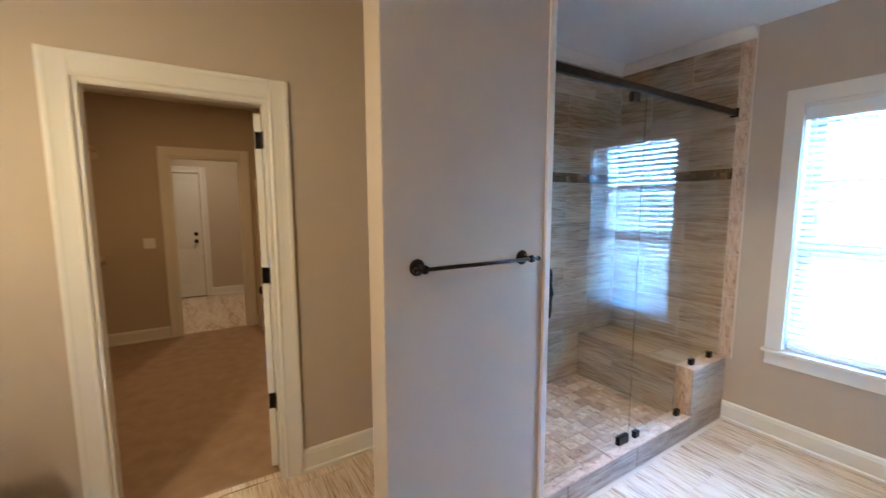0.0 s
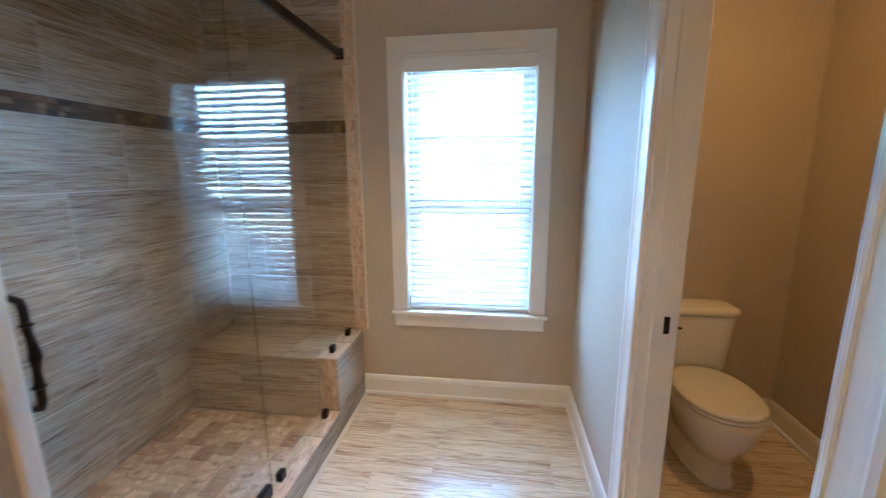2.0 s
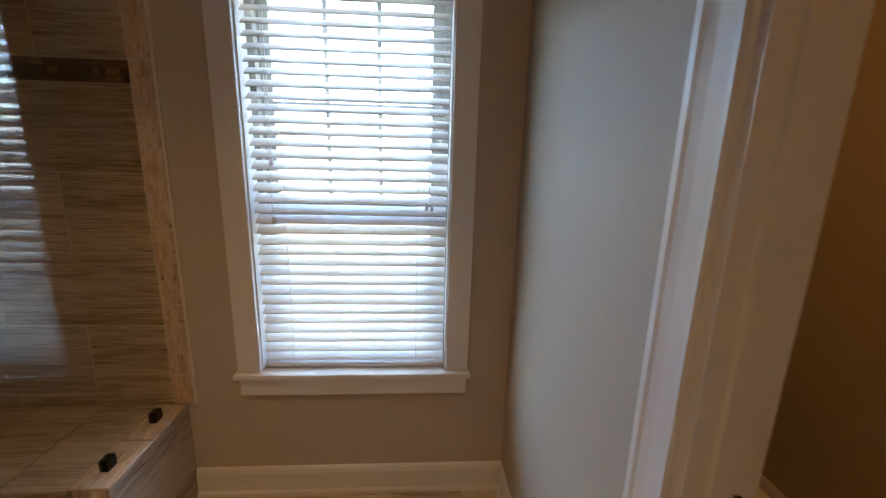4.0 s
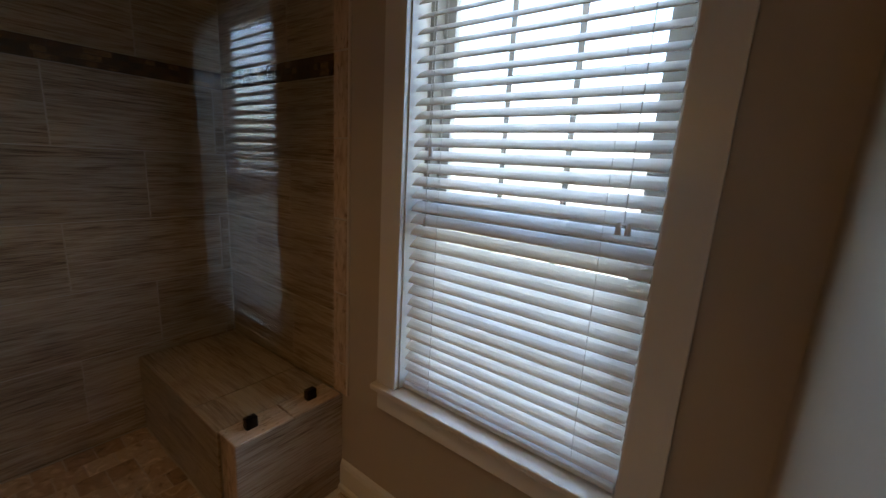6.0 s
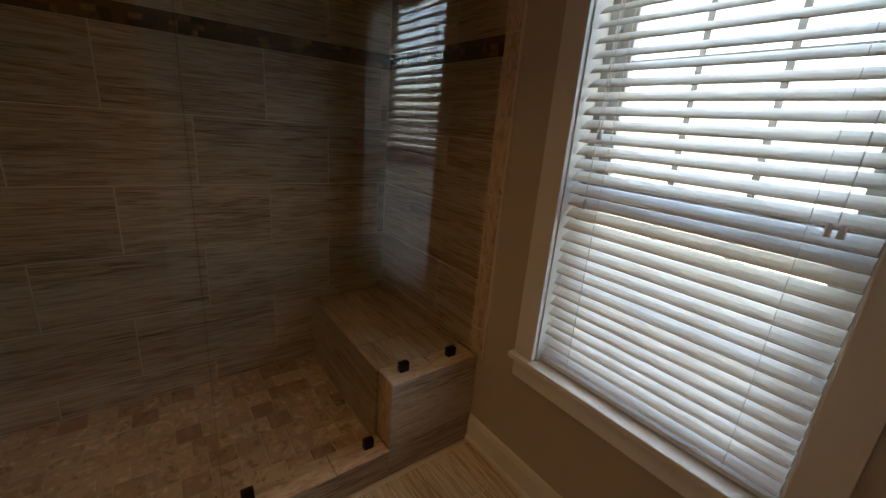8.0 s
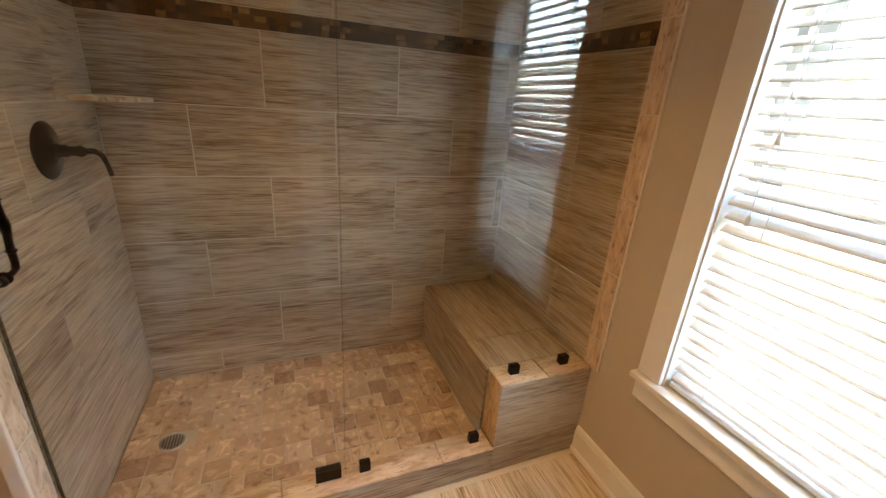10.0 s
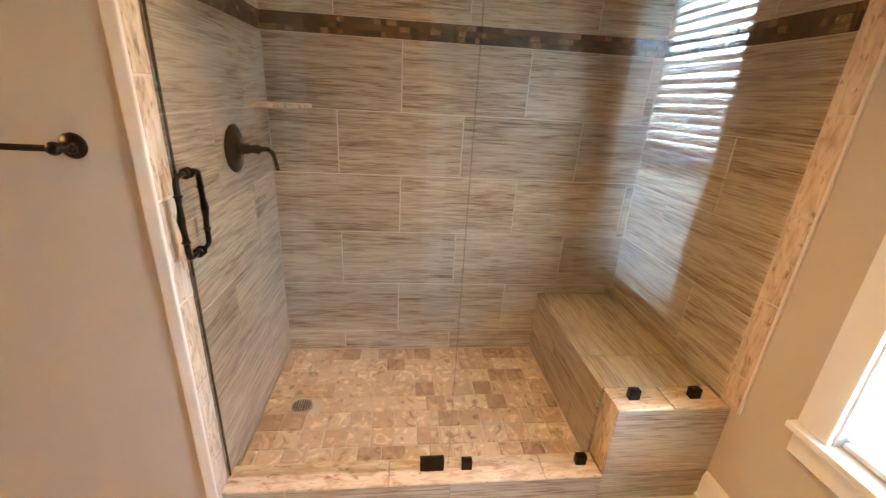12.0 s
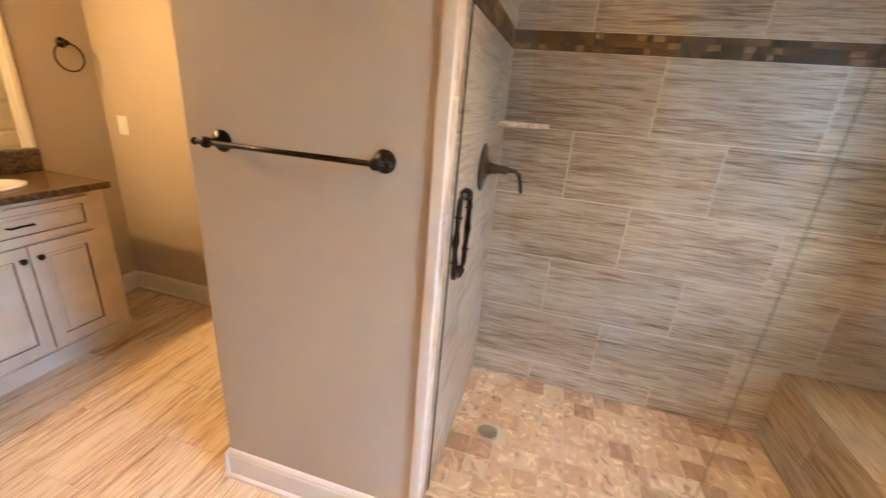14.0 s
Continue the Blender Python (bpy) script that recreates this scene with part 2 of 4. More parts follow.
def box(x0, x1, y0, y1, z0, z1, bevel=0.0, bm=None):
    bm = bm or bmesh.new()
    r = bmesh.ops.create_cube(bm, size=1.0, matrix=Matrix.LocRotScale(((x0 + x1) / 2, (y0 + y1) / 2, (z0 + z1) / 2), None, (abs(x1 - x0), abs(y1 - y0), abs(z1 - z0))))
    if bevel:
        es = {e for v in r["verts"] for e in v.link_edges}
        bmesh.ops.bevel(bm, geom=list(es), offset=bevel, segments=2, affect="EDGES", profile=0.6)
    return bm


def boxes(*rows, bevel=0.0):
    bm = bmesh.new()
    for r in rows:
        box(*r, bevel=bevel, bm=bm)
    return bm


def rod(a, b, r, r2=None, seg=20, bm=None, caps=True):
    bm = bm or bmesh.new()
    a, b = Vector(a), Vector(b)
    d = b - a
    m = Matrix.Translation((a + b) / 2) @ d.to_track_quat("Z", "Y").to_matrix().to_4x4()
    bmesh.ops.create_cone(bm, cap_ends=caps, segments=seg, radius1=r, radius2=r if r2 is None else r2, depth=d.length, matrix=m)
    return bm


def lathe(profile, m=Matrix(), seg=32, bm=None):
    """Turns (radius, height) pairs about the z axis of m."""
    bm = bm or bmesh.new()
    rings = [[bm.verts.new(m @ Vector((r * math.cos(2 * math.pi * k / seg), r * math.sin(2 * math.pi * k / seg), z))) for k in range(seg)] for r, z in profile]
    for p, q in zip(rings, rings[1:]):
        for k in range(seg):
            bm.faces.new((p[k], p[(k + 1) % seg], q[(k + 1) % seg], q[k]))
    bm.faces.new(rings[0][::-1])
    bm.faces.new(rings[-1])
    bmesh.ops.recalc_face_normals(bm, faces=bm.faces[:])
    return bm


def tube(points, r, seg=10, bm=None):
    """A round bar along a line of places; r is one radius or one for each place."""
    bm = bm or bmesh.new()
    pts = [Vector(p) for p in points]
    rs = r if isinstance(r, (list, tuple)) else [r] * len(pts)
    rings = []
    for i, p in enumerate(pts):
        d = (pts[min(i + 1, len(pts) - 1)] - pts[max(i - 1, 0)]).normalized()
        q = d.to_track_quat("Z", "Y")
        rings.append([bm.verts.new(p + q @ Vector((rs[i] * math.cos(2 * math.pi * k / seg), rs[i] * math.sin(2 * math.pi * k / seg), 0))) for k in range(seg)])
    for a, b in zip(rings, rings[1:]):
        for k in range(seg):
            bm.faces.new((a[k], a[(k + 1) % seg], b[(k + 1) % seg], b[k]))
    bm.faces.new(rings[0][::-1])
    bm.faces.new(rings[-1])
    bmesh.ops.recalc_face_normals(bm, faces=bm.faces[:])
    return bm


def sweep(profile, a, b, out, up=(0, 0, 1)):
    """A moulding: the profile's (out, up) pairs carried straight from a to b."""
    bm = bmesh.new()
    a, b, out, up = Vector(a), Vector(b), Vector(out), Vector(up)
    ra, rb = [[bm.verts.new(p + out * o + up * u) for o, u in profile] for p in (a, b)]
    n = len(profile)
    for k in range(n):
        bm.faces.new((ra[k], ra[(k + 1) % n], rb[(k + 1) % n], rb[k]))
    bm.faces.new(ra[::-1])
    bm.faces.new(rb)
    bmesh.ops.recalc_face_normals(bm, faces=bm.faces[:])
    return bm


def structure(name, bm, material, label="", smooth=False):
    return tagged(part(name, bm, material, None, label, smooth), label, name.split("_")[0], kind="structure")


BASE = [(0, 0), (0.024, 0), (0.024, 0.016), (0.018, 0.022), (0.014, 0.024), (0.014, 0.108), (0.011, 0.118), (0.011, 0.124), (0.006, 0.134), (0, 0.139)]
CASE = [(0, 0), (0.012, 0), (0.016, 0.006), (0.016, 0.014), (0.013, 0.018), (0.015, 0.05), (0.018, 0.07), (0.021, 0.078), (0.021, 0.092), (0.017, 0.098), (0, 0.098)]


def baseboard(a, b, out):
    return structure("baseboard", sweep(BASE, a, b, out), trim_paint, "white moulded baseboard with shoe strip along the wall")


# ---- the shell ----
WX = 0.07      # face of the wing wall, the curb and the towel bar's wall
PX = 1.402     # face of the partition to the toilet room
SX, SY = -0.88, -1.866   # tile faces of the shower: back wall, valve wall
SF = 0.092     # shower floor
DX = -0.975    # face of the wall with the closet door
VY = -4.44     # face of the vanity wall
EX = 2.57      # far wall of the toilet room

WIN = (0.362, 1.132, 0.612, 2.145)
structure("wall_north", boxes((SX - 0.22, WIN[0], 0, 0.16, -0.1, CEIL), (WIN[1], EX + 0.12, 0, 0.16, -0.1, CEIL),
                              (WIN[0], WIN[1], 0, 0.16, -0.1, WIN[2] - 0.02), (WIN[0], WIN[1], 0, 0.16, WIN[3], CEIL)), paint, "greige painted outside wall with one window")
structure("wall_shower_back", box(SX - 0.13, SX - 0.010, SY - 0.13, 0, 0, CEIL), paint, "stud wall behind the shower tile")
structure("wall_valve", box(SX - 0.010, WX - 0.13, SY - 0.13, SY - 0.010, 0, CEIL), paint, "wall between shower and alcove")
structure("wall_wing", boxes((WX - 0.13, WX, -2.655, SY - 0.010, 0, CEIL), bevel=0.006), paint, "greige painted wing wall that carries the towel bar")
DOOR = (-3.58, -2.822, 2.09)
structure("wall_west", boxes((DX - 0.12, DX, VY, DOOR[0], 0, CEIL), (DX - 0.12, DX, DOOR[1], SY - 0.13, 0, CEIL), (DX - 0.12, DX, DOOR[0], DOOR[1], DOOR[2], CEIL)), paint, "greige painted wall with the closet doorway")
structure("wall_south", box(DX - 0.12, 2.9, VY - 0.12, VY, 0, CEIL), paint, "greige painted wall behind the vanity")
TD = (-1.85, -1.068, 2.06)
structure("wall_partition", boxes((PX, PX + 0.115, TD[1], 0, 0, CEIL), (PX, PX + 0.115, -2.27, TD[0], 0, CEIL), (PX, PX + 0.115, TD[0], TD[1], TD[2], CEIL)), paint, "greige painted partition with the toilet room doorway")
structure("wall_toilet_east", box(EX, EX + 0.12, -2.27, 0, 0, CEIL), paint, "greige painted wall of the toilet room")
structure("wall_toilet_south", box(PX + 0.115, EX, -2.27, -2.16, 0, CEIL), paint, "greige painted end wall of the toilet room")
structure("wall_east", box(2.9, 3.02, VY - 0.12, -2.16, 0, CEIL), paint, "greige painted wall beyond the vanity")
structure("wall_return", box(EX, 3.02, -2.27, -2.16, 0, CEIL), paint, "greige painted return wall")
# closet and laundry
CX, LX = -4.24, -6.47
FD = (-3.375, -2.645, 2.10)
structure("wall_closet_north", box(CX - 0.12, DX - 0.12, -2.2, -2.08, 0, CEIL), paint, "closet side wall")
structure("wall_closet_south", box(CX - 0.12, DX - 0.12, -4.56, VY, 0, CEIL), paint, "closet side wall")
structure("wall_closet_west", boxes((CX - 0.12, CX, VY, FD[0], 0, CEIL), (CX - 0.12, CX, FD[1], -2.2, 0, CEIL), (CX - 0.12, CX, FD[0], FD[1], FD[2], CEIL)), paint, "closet end wall with the laundry doorway")
LD = (-3.83, -3.045, 2.06)
structure("wall_laundry_west", boxes((LX - 0.12, LX, -4.56, LD[0], 0, CEIL), (LX - 0.12, LX, LD[1], -1.6, 0, CEIL), (LX - 0.12, LX, LD[0], LD[1], LD[2], CEIL)), paint, "laundry end wall")
# added out of view to block sky light leaking round the back door
structure("wall_laundry_outer", box(LX - 0.2, LX - 0.122, -4.56, -1.6, 0, CEIL), paint, "unseen backing added behind the laundry back door against light leaks")
structure("wall_laundry_north", box(LX, CX - 0.12, -1.72, -1.6, 0, CEIL), paint, "laundry side wall")
structure("wall_laundry_south", box(LX, CX - 0.12, -4.56, VY, 0, CEIL), paint, "laundry side wall")
structure("wall_laundry_east", box(CX - 0.12, CX, -2.08, -1.6, 0, CEIL), paint, "laundry side wall")
structure("ceiling", box(LX - 0.12, 3.02, -4.56, 0.16, CEIL, CEIL + 0.15), white_paint, "flat white painted ceiling")
# never in view; added over the ceiling to block the sun
roof = structure("roof", box(LX - 0.3, 3.2, -4.8, 0.45, CEIL + 0.15, CEIL + 0.3), white_paint, "unseen plain roof slab with a short eave, added to keep the sun out")
structure("ground", box(-60, 60, 0.17, 160, -0.62, -0.55), lawn, "dry tan lawn outside the window")
structure("subfloor", boxes((DX - 0.12, 3.02, -4.56, 0, -0.1, -0.012)), grout, "mortar bed under the floor tile")
structure("floor_closet", box(CX - 0.06, DX - 0.06, VY, -2.2, -0.1, -0.002), carpet, "tan cut-pile carpet in the closet")
structure("floor_laundry", box(LX - 0.12, CX - 0.06, -4.56, -1.6, -0.1, -0.003), floor_mat, "tan vein-cut tile floor in the laundry")
structure("threshold", box(DX - 0.075, DX - 0.03, DOOR[0], DOOR[1], -0.01, 0.004, 0.002), floor_mat, "narrow tile edge at the closet doorway")

baseboard((PX, 0, 0), (0.047, 0, 0), (0, -1, 0))
baseboard((PX, -0.024, 0), (PX, TD[1] + 0.098, 0), (-1, 0, 0))
baseboard((PX, TD[0] - 0.098, 0), (PX, -2.27, 0), (-1, 0, 0))
baseboard((WX, -2.655, 0), (WX, SY - 0.034, 0), (1, 0, 0))
baseboard((WX - 0.13, -2.655, 0), (WX + 0.024, -2.655, 0), (0, -1, 0))
baseboard((DX, DOOR[1] + 0.098, 0), (DX, SY - 0.13, 0), (1, 0, 0))
baseboard((DX, VY + 0.024, 0), (DX, DOOR[0] - 0.098, 0), (1, 0, 0))
baseboard((DX, VY, 0), (-0.57, VY, 0), (0, 1, 0))
baseboard((EX, 0, 0), (EX, -2.16, 0), (-1, 0, 0))
baseboard((PX + 0.115, 0, 0), (EX - 0.024, 0, 0), (0, -1, 0))
baseboard((DX + 0.024, SY - 0.13, 0), (WX - 0.13, SY - 0.13, 0), (0, -1, 0))
baseboard((CX, VY, 0), (CX, FD[0] - 0.09, 0), (1, 0, 0))
baseboard((CX, FD[1] + 0.09, 0), (CX, -2.2, 0), (1, 0, 0))
baseboard((LX, LD[1] + 0.09, 0), (LX, -1.72, 0), (1, 0, 0))
# crown in the shower and along the passage
CROWN = [(0, 0), (0.055, 0), (0.055, -0.012), (0.04, -0.03), (0.018, -0.05), (0.012, -0.07), (0, -0.075)]
for a, b, o in (((SX, SY, CEIL), (SX, -0.012, CEIL), (1, 0, 0)), ((SX, -0.012, CEIL), (0.085, -0.012, CEIL), (0, -1, 0)), ((SX, SY, CEIL), (WX, SY, CEIL), (0, 1, 0))):
    structure("trim", sweep(CROWN, a, b, o), trim_paint, "small white crown moulding under the ceiling")


def casing(axis, face, lo, hi, top, out, label):
    """Three mitre-less legs of moulding round a doorway in a wall x = face (axis x)."""
    s = [(o, u) for o, u in CASE]
    structure("trim", sweep(s, (face, lo, 0), (face, lo, top + 0.098), (out, 0, 0), (0, -1, 0)), trim_paint, label)
    structure("trim", sweep(s, (face, hi, 0), (face, hi, top + 0.098), (out, 0, 0), (0, 1, 0)), trim_paint, label)
    structure("trim", sweep(s, (face, lo, top), (face, hi, top), (out, 0, 0), (0, 0, 1)), trim_paint, label)


def jamb(x0, x1, lo, hi, top, stop_at, proud=0.010):
    t = 0.018
    structure("trim", boxes((x0, x1, lo, lo + t, 0, top), (x0, x1, hi - t, hi, 0, top), (x0, x1, lo + t, hi - t, top - t, top),
                            (stop_at, stop_at + 0.035, lo + t, lo + t + proud, 0, top - t), (stop_at, stop_at + 0.035, hi - t - proud, hi - t, 0, top - t),
                            (stop_at, stop_at + 0.035, lo + t + proud, hi - t - proud, top - t - proud, top - t)), trim_paint, "white painted door jamb with stop")


casing("x", DX, DOOR[0], DOOR[1], DOOR[2], 1, "white moulded casing of the closet doorway")
casing("x", DX - 0.12, DOOR[0], DOOR[1], DOOR[2], -1, "white moulded casing of the closet doorway")
jamb(DX - 0.122, DX + 0.002, DOOR[0], DOOR[1], DOOR[2], DX - 0.045, 0.005)
casing("x", CX, FD[0], FD[1], FD[2], 1, "white moulded casing of the laundry doorway")
jamb(CX - 0.122, CX + 0.002, FD[0], FD[1], FD[2], CX - 0.07)
casing("x", PX, TD[0], TD[1], TD[2], -1, "white moulded casing of the toilet room doorway")
casing("x", PX + 0.115, TD[0], TD[1], TD[2], 1, "white moulded casing of the toilet room doorway")
jamb(PX - 0.002, PX + 0.117, TD[0], TD[1], TD[2], PX + 0.035)
casing("x", LX, LD[0], LD[1], LD[2], 1, "white moulded casing of the laundry back door")
strike = thing("strike_plate", "oil-rubbed bronze strike plate let into the white jamb", "strike plate")
part("plate", box(PX + 0.062, PX + 0.092, TD[1] - 0.0215, TD[1] - 0.018, 0.955, 1.015, 0.001), bronze, strike)
part("lip", box(PX + 0.048, PX + 0.062, TD[1] - 0.024, TD[1] - 0.018, 0.962, 1.008, 0.002), bronze, strike)


def panel_door(name, label, width, height, group=""):
    """A five-panel door in its own frame: x along the width from the hinge, y its thickness, z up."""
    d = thing(name, label, "door", kind="structure")
    st, th = 0.11, 0.035
    n = 5
    rail = 0.1
    ph = (height - 0.2 - rail * n) / n
    part("stile", box(0, st, 0, th, 0, height, 0.002), trim_paint, d)
    part("stile", box(width - st, width, 0, th, 0, height, 0.002), trim_paint, d)
    z = 0.0
    for k in range(n + 1):
        h = 0.2 if k == 0 else rail
        part("rail", box(st, width - st, 0, th, z, z + h, 0.002), trim_paint, d)
        z += h
        if k < n:
            part("panel", boxes((st, width - st, 0.01, th - 0.01, z, z + ph), (st + 0.03, width - st - 0.03, 0.006, th - 0.006, z + 0.03, z + ph - 0.03), bevel=0.002), trim_paint, d)
            z += ph
    return d


def knob(parent, x, z, y, side):
    part("knob", lathe([(0.033, 0), (0.033, 0.006), (0.012, 0.01), (0.011, 0.03), (0.024, 0.036), (0.029, 0.048), (0.024, 0.06), (0.008, 0.064)],
                       pose(x, y, z, -90 * side)), bronze, parent, "oil-rubbed bronze knob", True)


closet_door = panel_door("door_1", "white five-panel closet door swung wide open into the closet", 0.735, 2.03)
closet_door.matrix_world = pose(DX - 0.126, DOOR[1] - 0.020, 0.012, 0, 0, 169)
knob(closet_door, 0.67, 0.93, 0.036, 1)
for z in (0.42, 1.16, 1.9):
    hg = thing("door_hinge", "dark bronze butt hinge on the white closet jamb", "hinge", "closet door hinges")
    part("barrel", rod((DX - 0.121, DOOR[1] - 0.024, z - 0.045), (DX - 0.121, DOOR[1] - 0.024, z + 0.045), 0.006), bronze, hg)
    part("leaf", box(DX - 0.120, DX - 0.072, DOOR[1] - 0.0215, DOOR[1] - 0.018, z - 0.045, z + 0.045), bronze, hg)
    part("leaf", box(DX - 0.131, DX - 0.1235, DOOR[1] - 0.053, DOOR[1] - 0.028, z - 0.045, z + 0.045), bronze, hg)
back_door = panel_door("door_2", "closed white five-panel door with dark knob and deadbolt", 0.775, 2.035)
back_door.matrix_world = pose(LX - 0.02, LD[0] + 0.005, 0.012, 0, 0, 90)
knob(back_door, 0.69, 0.93, -0.001, -1)
part("deadbolt", lathe([(0.03, 0), (0.03, 0.012), (0.02, 0.02)], pose(0.69, -0.001, 1.05, 90)), bronze, back_door, "oil-rubbed bronze deadbolt", True)

# ---- the window and its blind ----
x0, x1, z0, z1 = WIN
window = thing("window_1", "vinyl double-hung window, backlit shade in its grey colour, grilles in the upper sash", "window", kind="structure")
FR = 0.045
part("frame_jamb", box(x0, x0 + 0.03, 0.085, 0.16, z0, z1), backlit_vinyl, window)
part("frame_jamb", box(x1 - 0.03, x1, 0.085, 0.16, z0, z1), backlit_vinyl, window)
part("frame_head", box(x0 + 0.03, x1 - 0.03, 0.085, 0.16, z1 - 0.03, z1), backlit_vinyl, window)
part("frame_sill", box(x0 + 0.03, x1 - 0.03, 0.085, 0.16, z0 - 0.02, z0 + 0.03), backlit_vinyl, window)
MR = 1.285
for nm, ya, yb, za, zb in (("lower_sash", 0.098, 0.125, z0 + 0.03, MR + 0.018), ("upper_sash", 0.127, 0.153, MR - 0.024, z1 - 0.03)):
    a, b = x0 + 0.03, x1 - 0.03
    s = part(nm, boxes((a, a + FR, ya, yb, za, zb), (b - FR, b, ya, yb, za, zb), (a + FR, b - FR, ya, yb, za, za + (0.066 if nm == "upper_sash" else FR)), (a + FR, b - FR, ya, yb, zb - (0.06 if nm == "lower_sash" else FR), zb)), backlit_vinyl, window)
    pn = part("pane", box(a + FR, b - FR, (ya + yb) / 2 - 0.003, (ya + yb) / 2 + 0.003, za + FR, zb - FR), pane_glass, s)
    pn.visible_shadow = False
    w = (b - a - 2 * FR) / 3
    for k in (1, 2):
        part("muntin", box(a + FR + k * w - 0.009, a + FR + k * w + 0.009, ya + 0.006, (ya + yb) / 2 - 0.0035, za + FR, zb - FR), backlit_vinyl, s)
    zm = (za + zb) / 2
    for k in range(3):
        part("muntin", box(a + FR + k * w + (0.0092 if k else 0), a + FR + (k + 1) * w - (0.0092 if k < 2 else 0), ya + 0.006, (ya + yb) / 2 - 0.0035, zm - 0.009, zm + 0.009), backlit_vinyl, s)
for lx in (x0 + 0.2, x1 - 0.2):
    part("sash_lock", boxes((lx - 0.025, lx + 0.025, 0.082, 0.098, MR + 0.02, MR + 0.034), (lx - 0.008, lx + 0.02, 0.078, 0.09, MR + 0.034, MR + 0.046), bevel=0.002), backlit_vinyl, window)
# return of the opening
part("reveal", boxes((x0 - 0.001, x0 + 0.006, -0.0004, 0.085, z0, z1), (x1 - 0.006, x1 + 0.001, -0.0004, 0.085, z0, z1), (x0 + 0.006, x1 - 0.006, -0.0004, 0.085, z1 - 0.006, z1 + 0.001)), trim_paint, window)
C = 0.092
part("casing", box(x0 - C, x0, -0.02, -0.0005, z0, z1 + 0.012, 0.002), trim_paint, window)
part("casing", box(x1, x1 + C, -0.02, -0.0005, z0, z1 + 0.012, 0.002), trim_paint, window)
part("head_casing", box(x0 - C, x1 + C, -0.021, -0.0005, z1 + 0.012, z1 + 0.100, 0.002), trim_paint, window)
part("head_bead", box(x0 + 0.001, x1 - 0.001, -0.014, -0.0006, z1 - 0.012, z1 + 0.011, 0.004), trim_paint, window)
part("stool", box(x0 - C - 0.012, x1 + C + 0.012, -0.044, 0.084, z0 - 0.026, z0 - 0.003, 0.005), trim_paint, window)
part("apron", box(x0 - C + 0.004, x1 + C - 0.004, -0.02, -0.0005, z0 - 0.108, z0 - 0.0245, 0.003), trim_paint, window)

blind = thing("window_blind", "white two-inch faux wood blind lowered over the window, slats tilted open", "window blind")
part("valance", box(x0 + 0.008, x1 - 0.008, -0.004, 0.008, z1 - 0.088, z1 - 0.012, 0.003), blind_white, blind)
part("head_rail", box(x0 + 0.010, x1 - 0.010, 0.010, 0.066, z1 - 0.05, z1 - 0.006), blind_white, blind)
part("bottom_rail", box(x0 + 0.012, x1 - 0.012, 0.014, 0.064, z0 + 0.004, z0 + 0.022, 0.004), blind_white, blind)
SLATS, TILT = 34, 35
first, last = z0 + 0.048, z1 - 0.105
half = [(-0.0255, 0.0), (-0.017, 0.0022), (0.0, 0.0032), (0.017, 0.0022), (0.0255, 0.0)]
slat_bm = sweep([(o, u) for o, u in half] + [(o, u - 0.0028) for o, u in half[::-1]], (x0 + 0.012, 0, 0), (x1 - 0.012, 0, 0), (0, 1, 0))
slat = part("slat", slat_bm, slat_mat, blind)
slat.matrix_local = pose(0, 0.04, first, TILT)
for k in range(1, SLATS):
    s = slat.copy()
    scene.collection.objects.link(s)
    s.matrix_local = pose(0, 0.04, first + (last - first) * k / (SLATS - 1), TILT + random.uniform(-1.2, 1.2), random.uniform(-0.12, 0.12))
for lx in (x0 + 0.13, x1 - 0.13):
    for y in (0.0145, 0.0655):
        part("ladder_cord", rod((lx, y, z0 + 0.02), (lx, y, z1 - 0.05), 0.0007, seg=6), blind_white, blind)
part("lift_cord", rod((x1 - 0.083, 0.009, z1 - 0.08), (x1 - 0.083, 0.009, 1.32), 0.0012, seg=6), blind_white, blind)
for dx in (0.0, 0.022):
    part("cord_tassel", lathe([(0.003, 0.03), (0.006, 0.022), (0.0075, 0.0)], pose(x1 - 0.094 + dx, 0.009, 1.29), 12), blind_white, blind)
for tx, tz in ((x0 + 0.094, 1.45), (x0 + 0.085, 1.228)):
    part("tilt_cord", rod((tx, 0.009, z1 - 0.09), (tx, 0.009, tz + 0.03), 0.0012, seg=6), blind_white, blind)
    part("cord_tassel", lathe([(0.003, 0.03), (0.006, 0.022), (0.0075, 0.0)], pose(tx, 0.009, tz), 12), blind_white, blind)


# ---- shower fittings ----
GX = -0.012
KZ = 0.462     # knee wall cap and bench
CZ = 0.142     # curb top
glass_fixed = thing("glass_screen", "clear frameless fixed glass panel notched over the knee wall", "glass screen")
bm = bmesh.new()
outline = [(-1.052, CZ + 0.006), (-0.456, CZ + 0.006), (-0.456, KZ + 0.006), (-0.014, KZ + 0.006), (-0.014, 2.145), (-1.052, 2.145)]
va, vb = [[bm.verts.new((x, y, z)) for y, z in outline] for x in (GX - 0.005, GX + 0.005)]
bm.faces.new(va[::-1])
bm.faces.new(vb)
for k in range(6):
    bm.faces.new((va[k], va[(k + 1) % 6], vb[(k + 1) % 6], vb[k]))
bmesh.ops.recalc_face_normals(bm, faces=bm.faces[:])
part("pane", bm, shower_glass, glass_fixed).visible_shadow = False
glass_door = thing("shower_door", "clear frameless glass shower door with bronze pull, closed", "shower door")
part("pane", box(GX - 0.005, GX + 0.005, SY + 0.012, -1.058, CZ + 0.012, 2.145), shower_glass, glass_door).visible_shadow = False


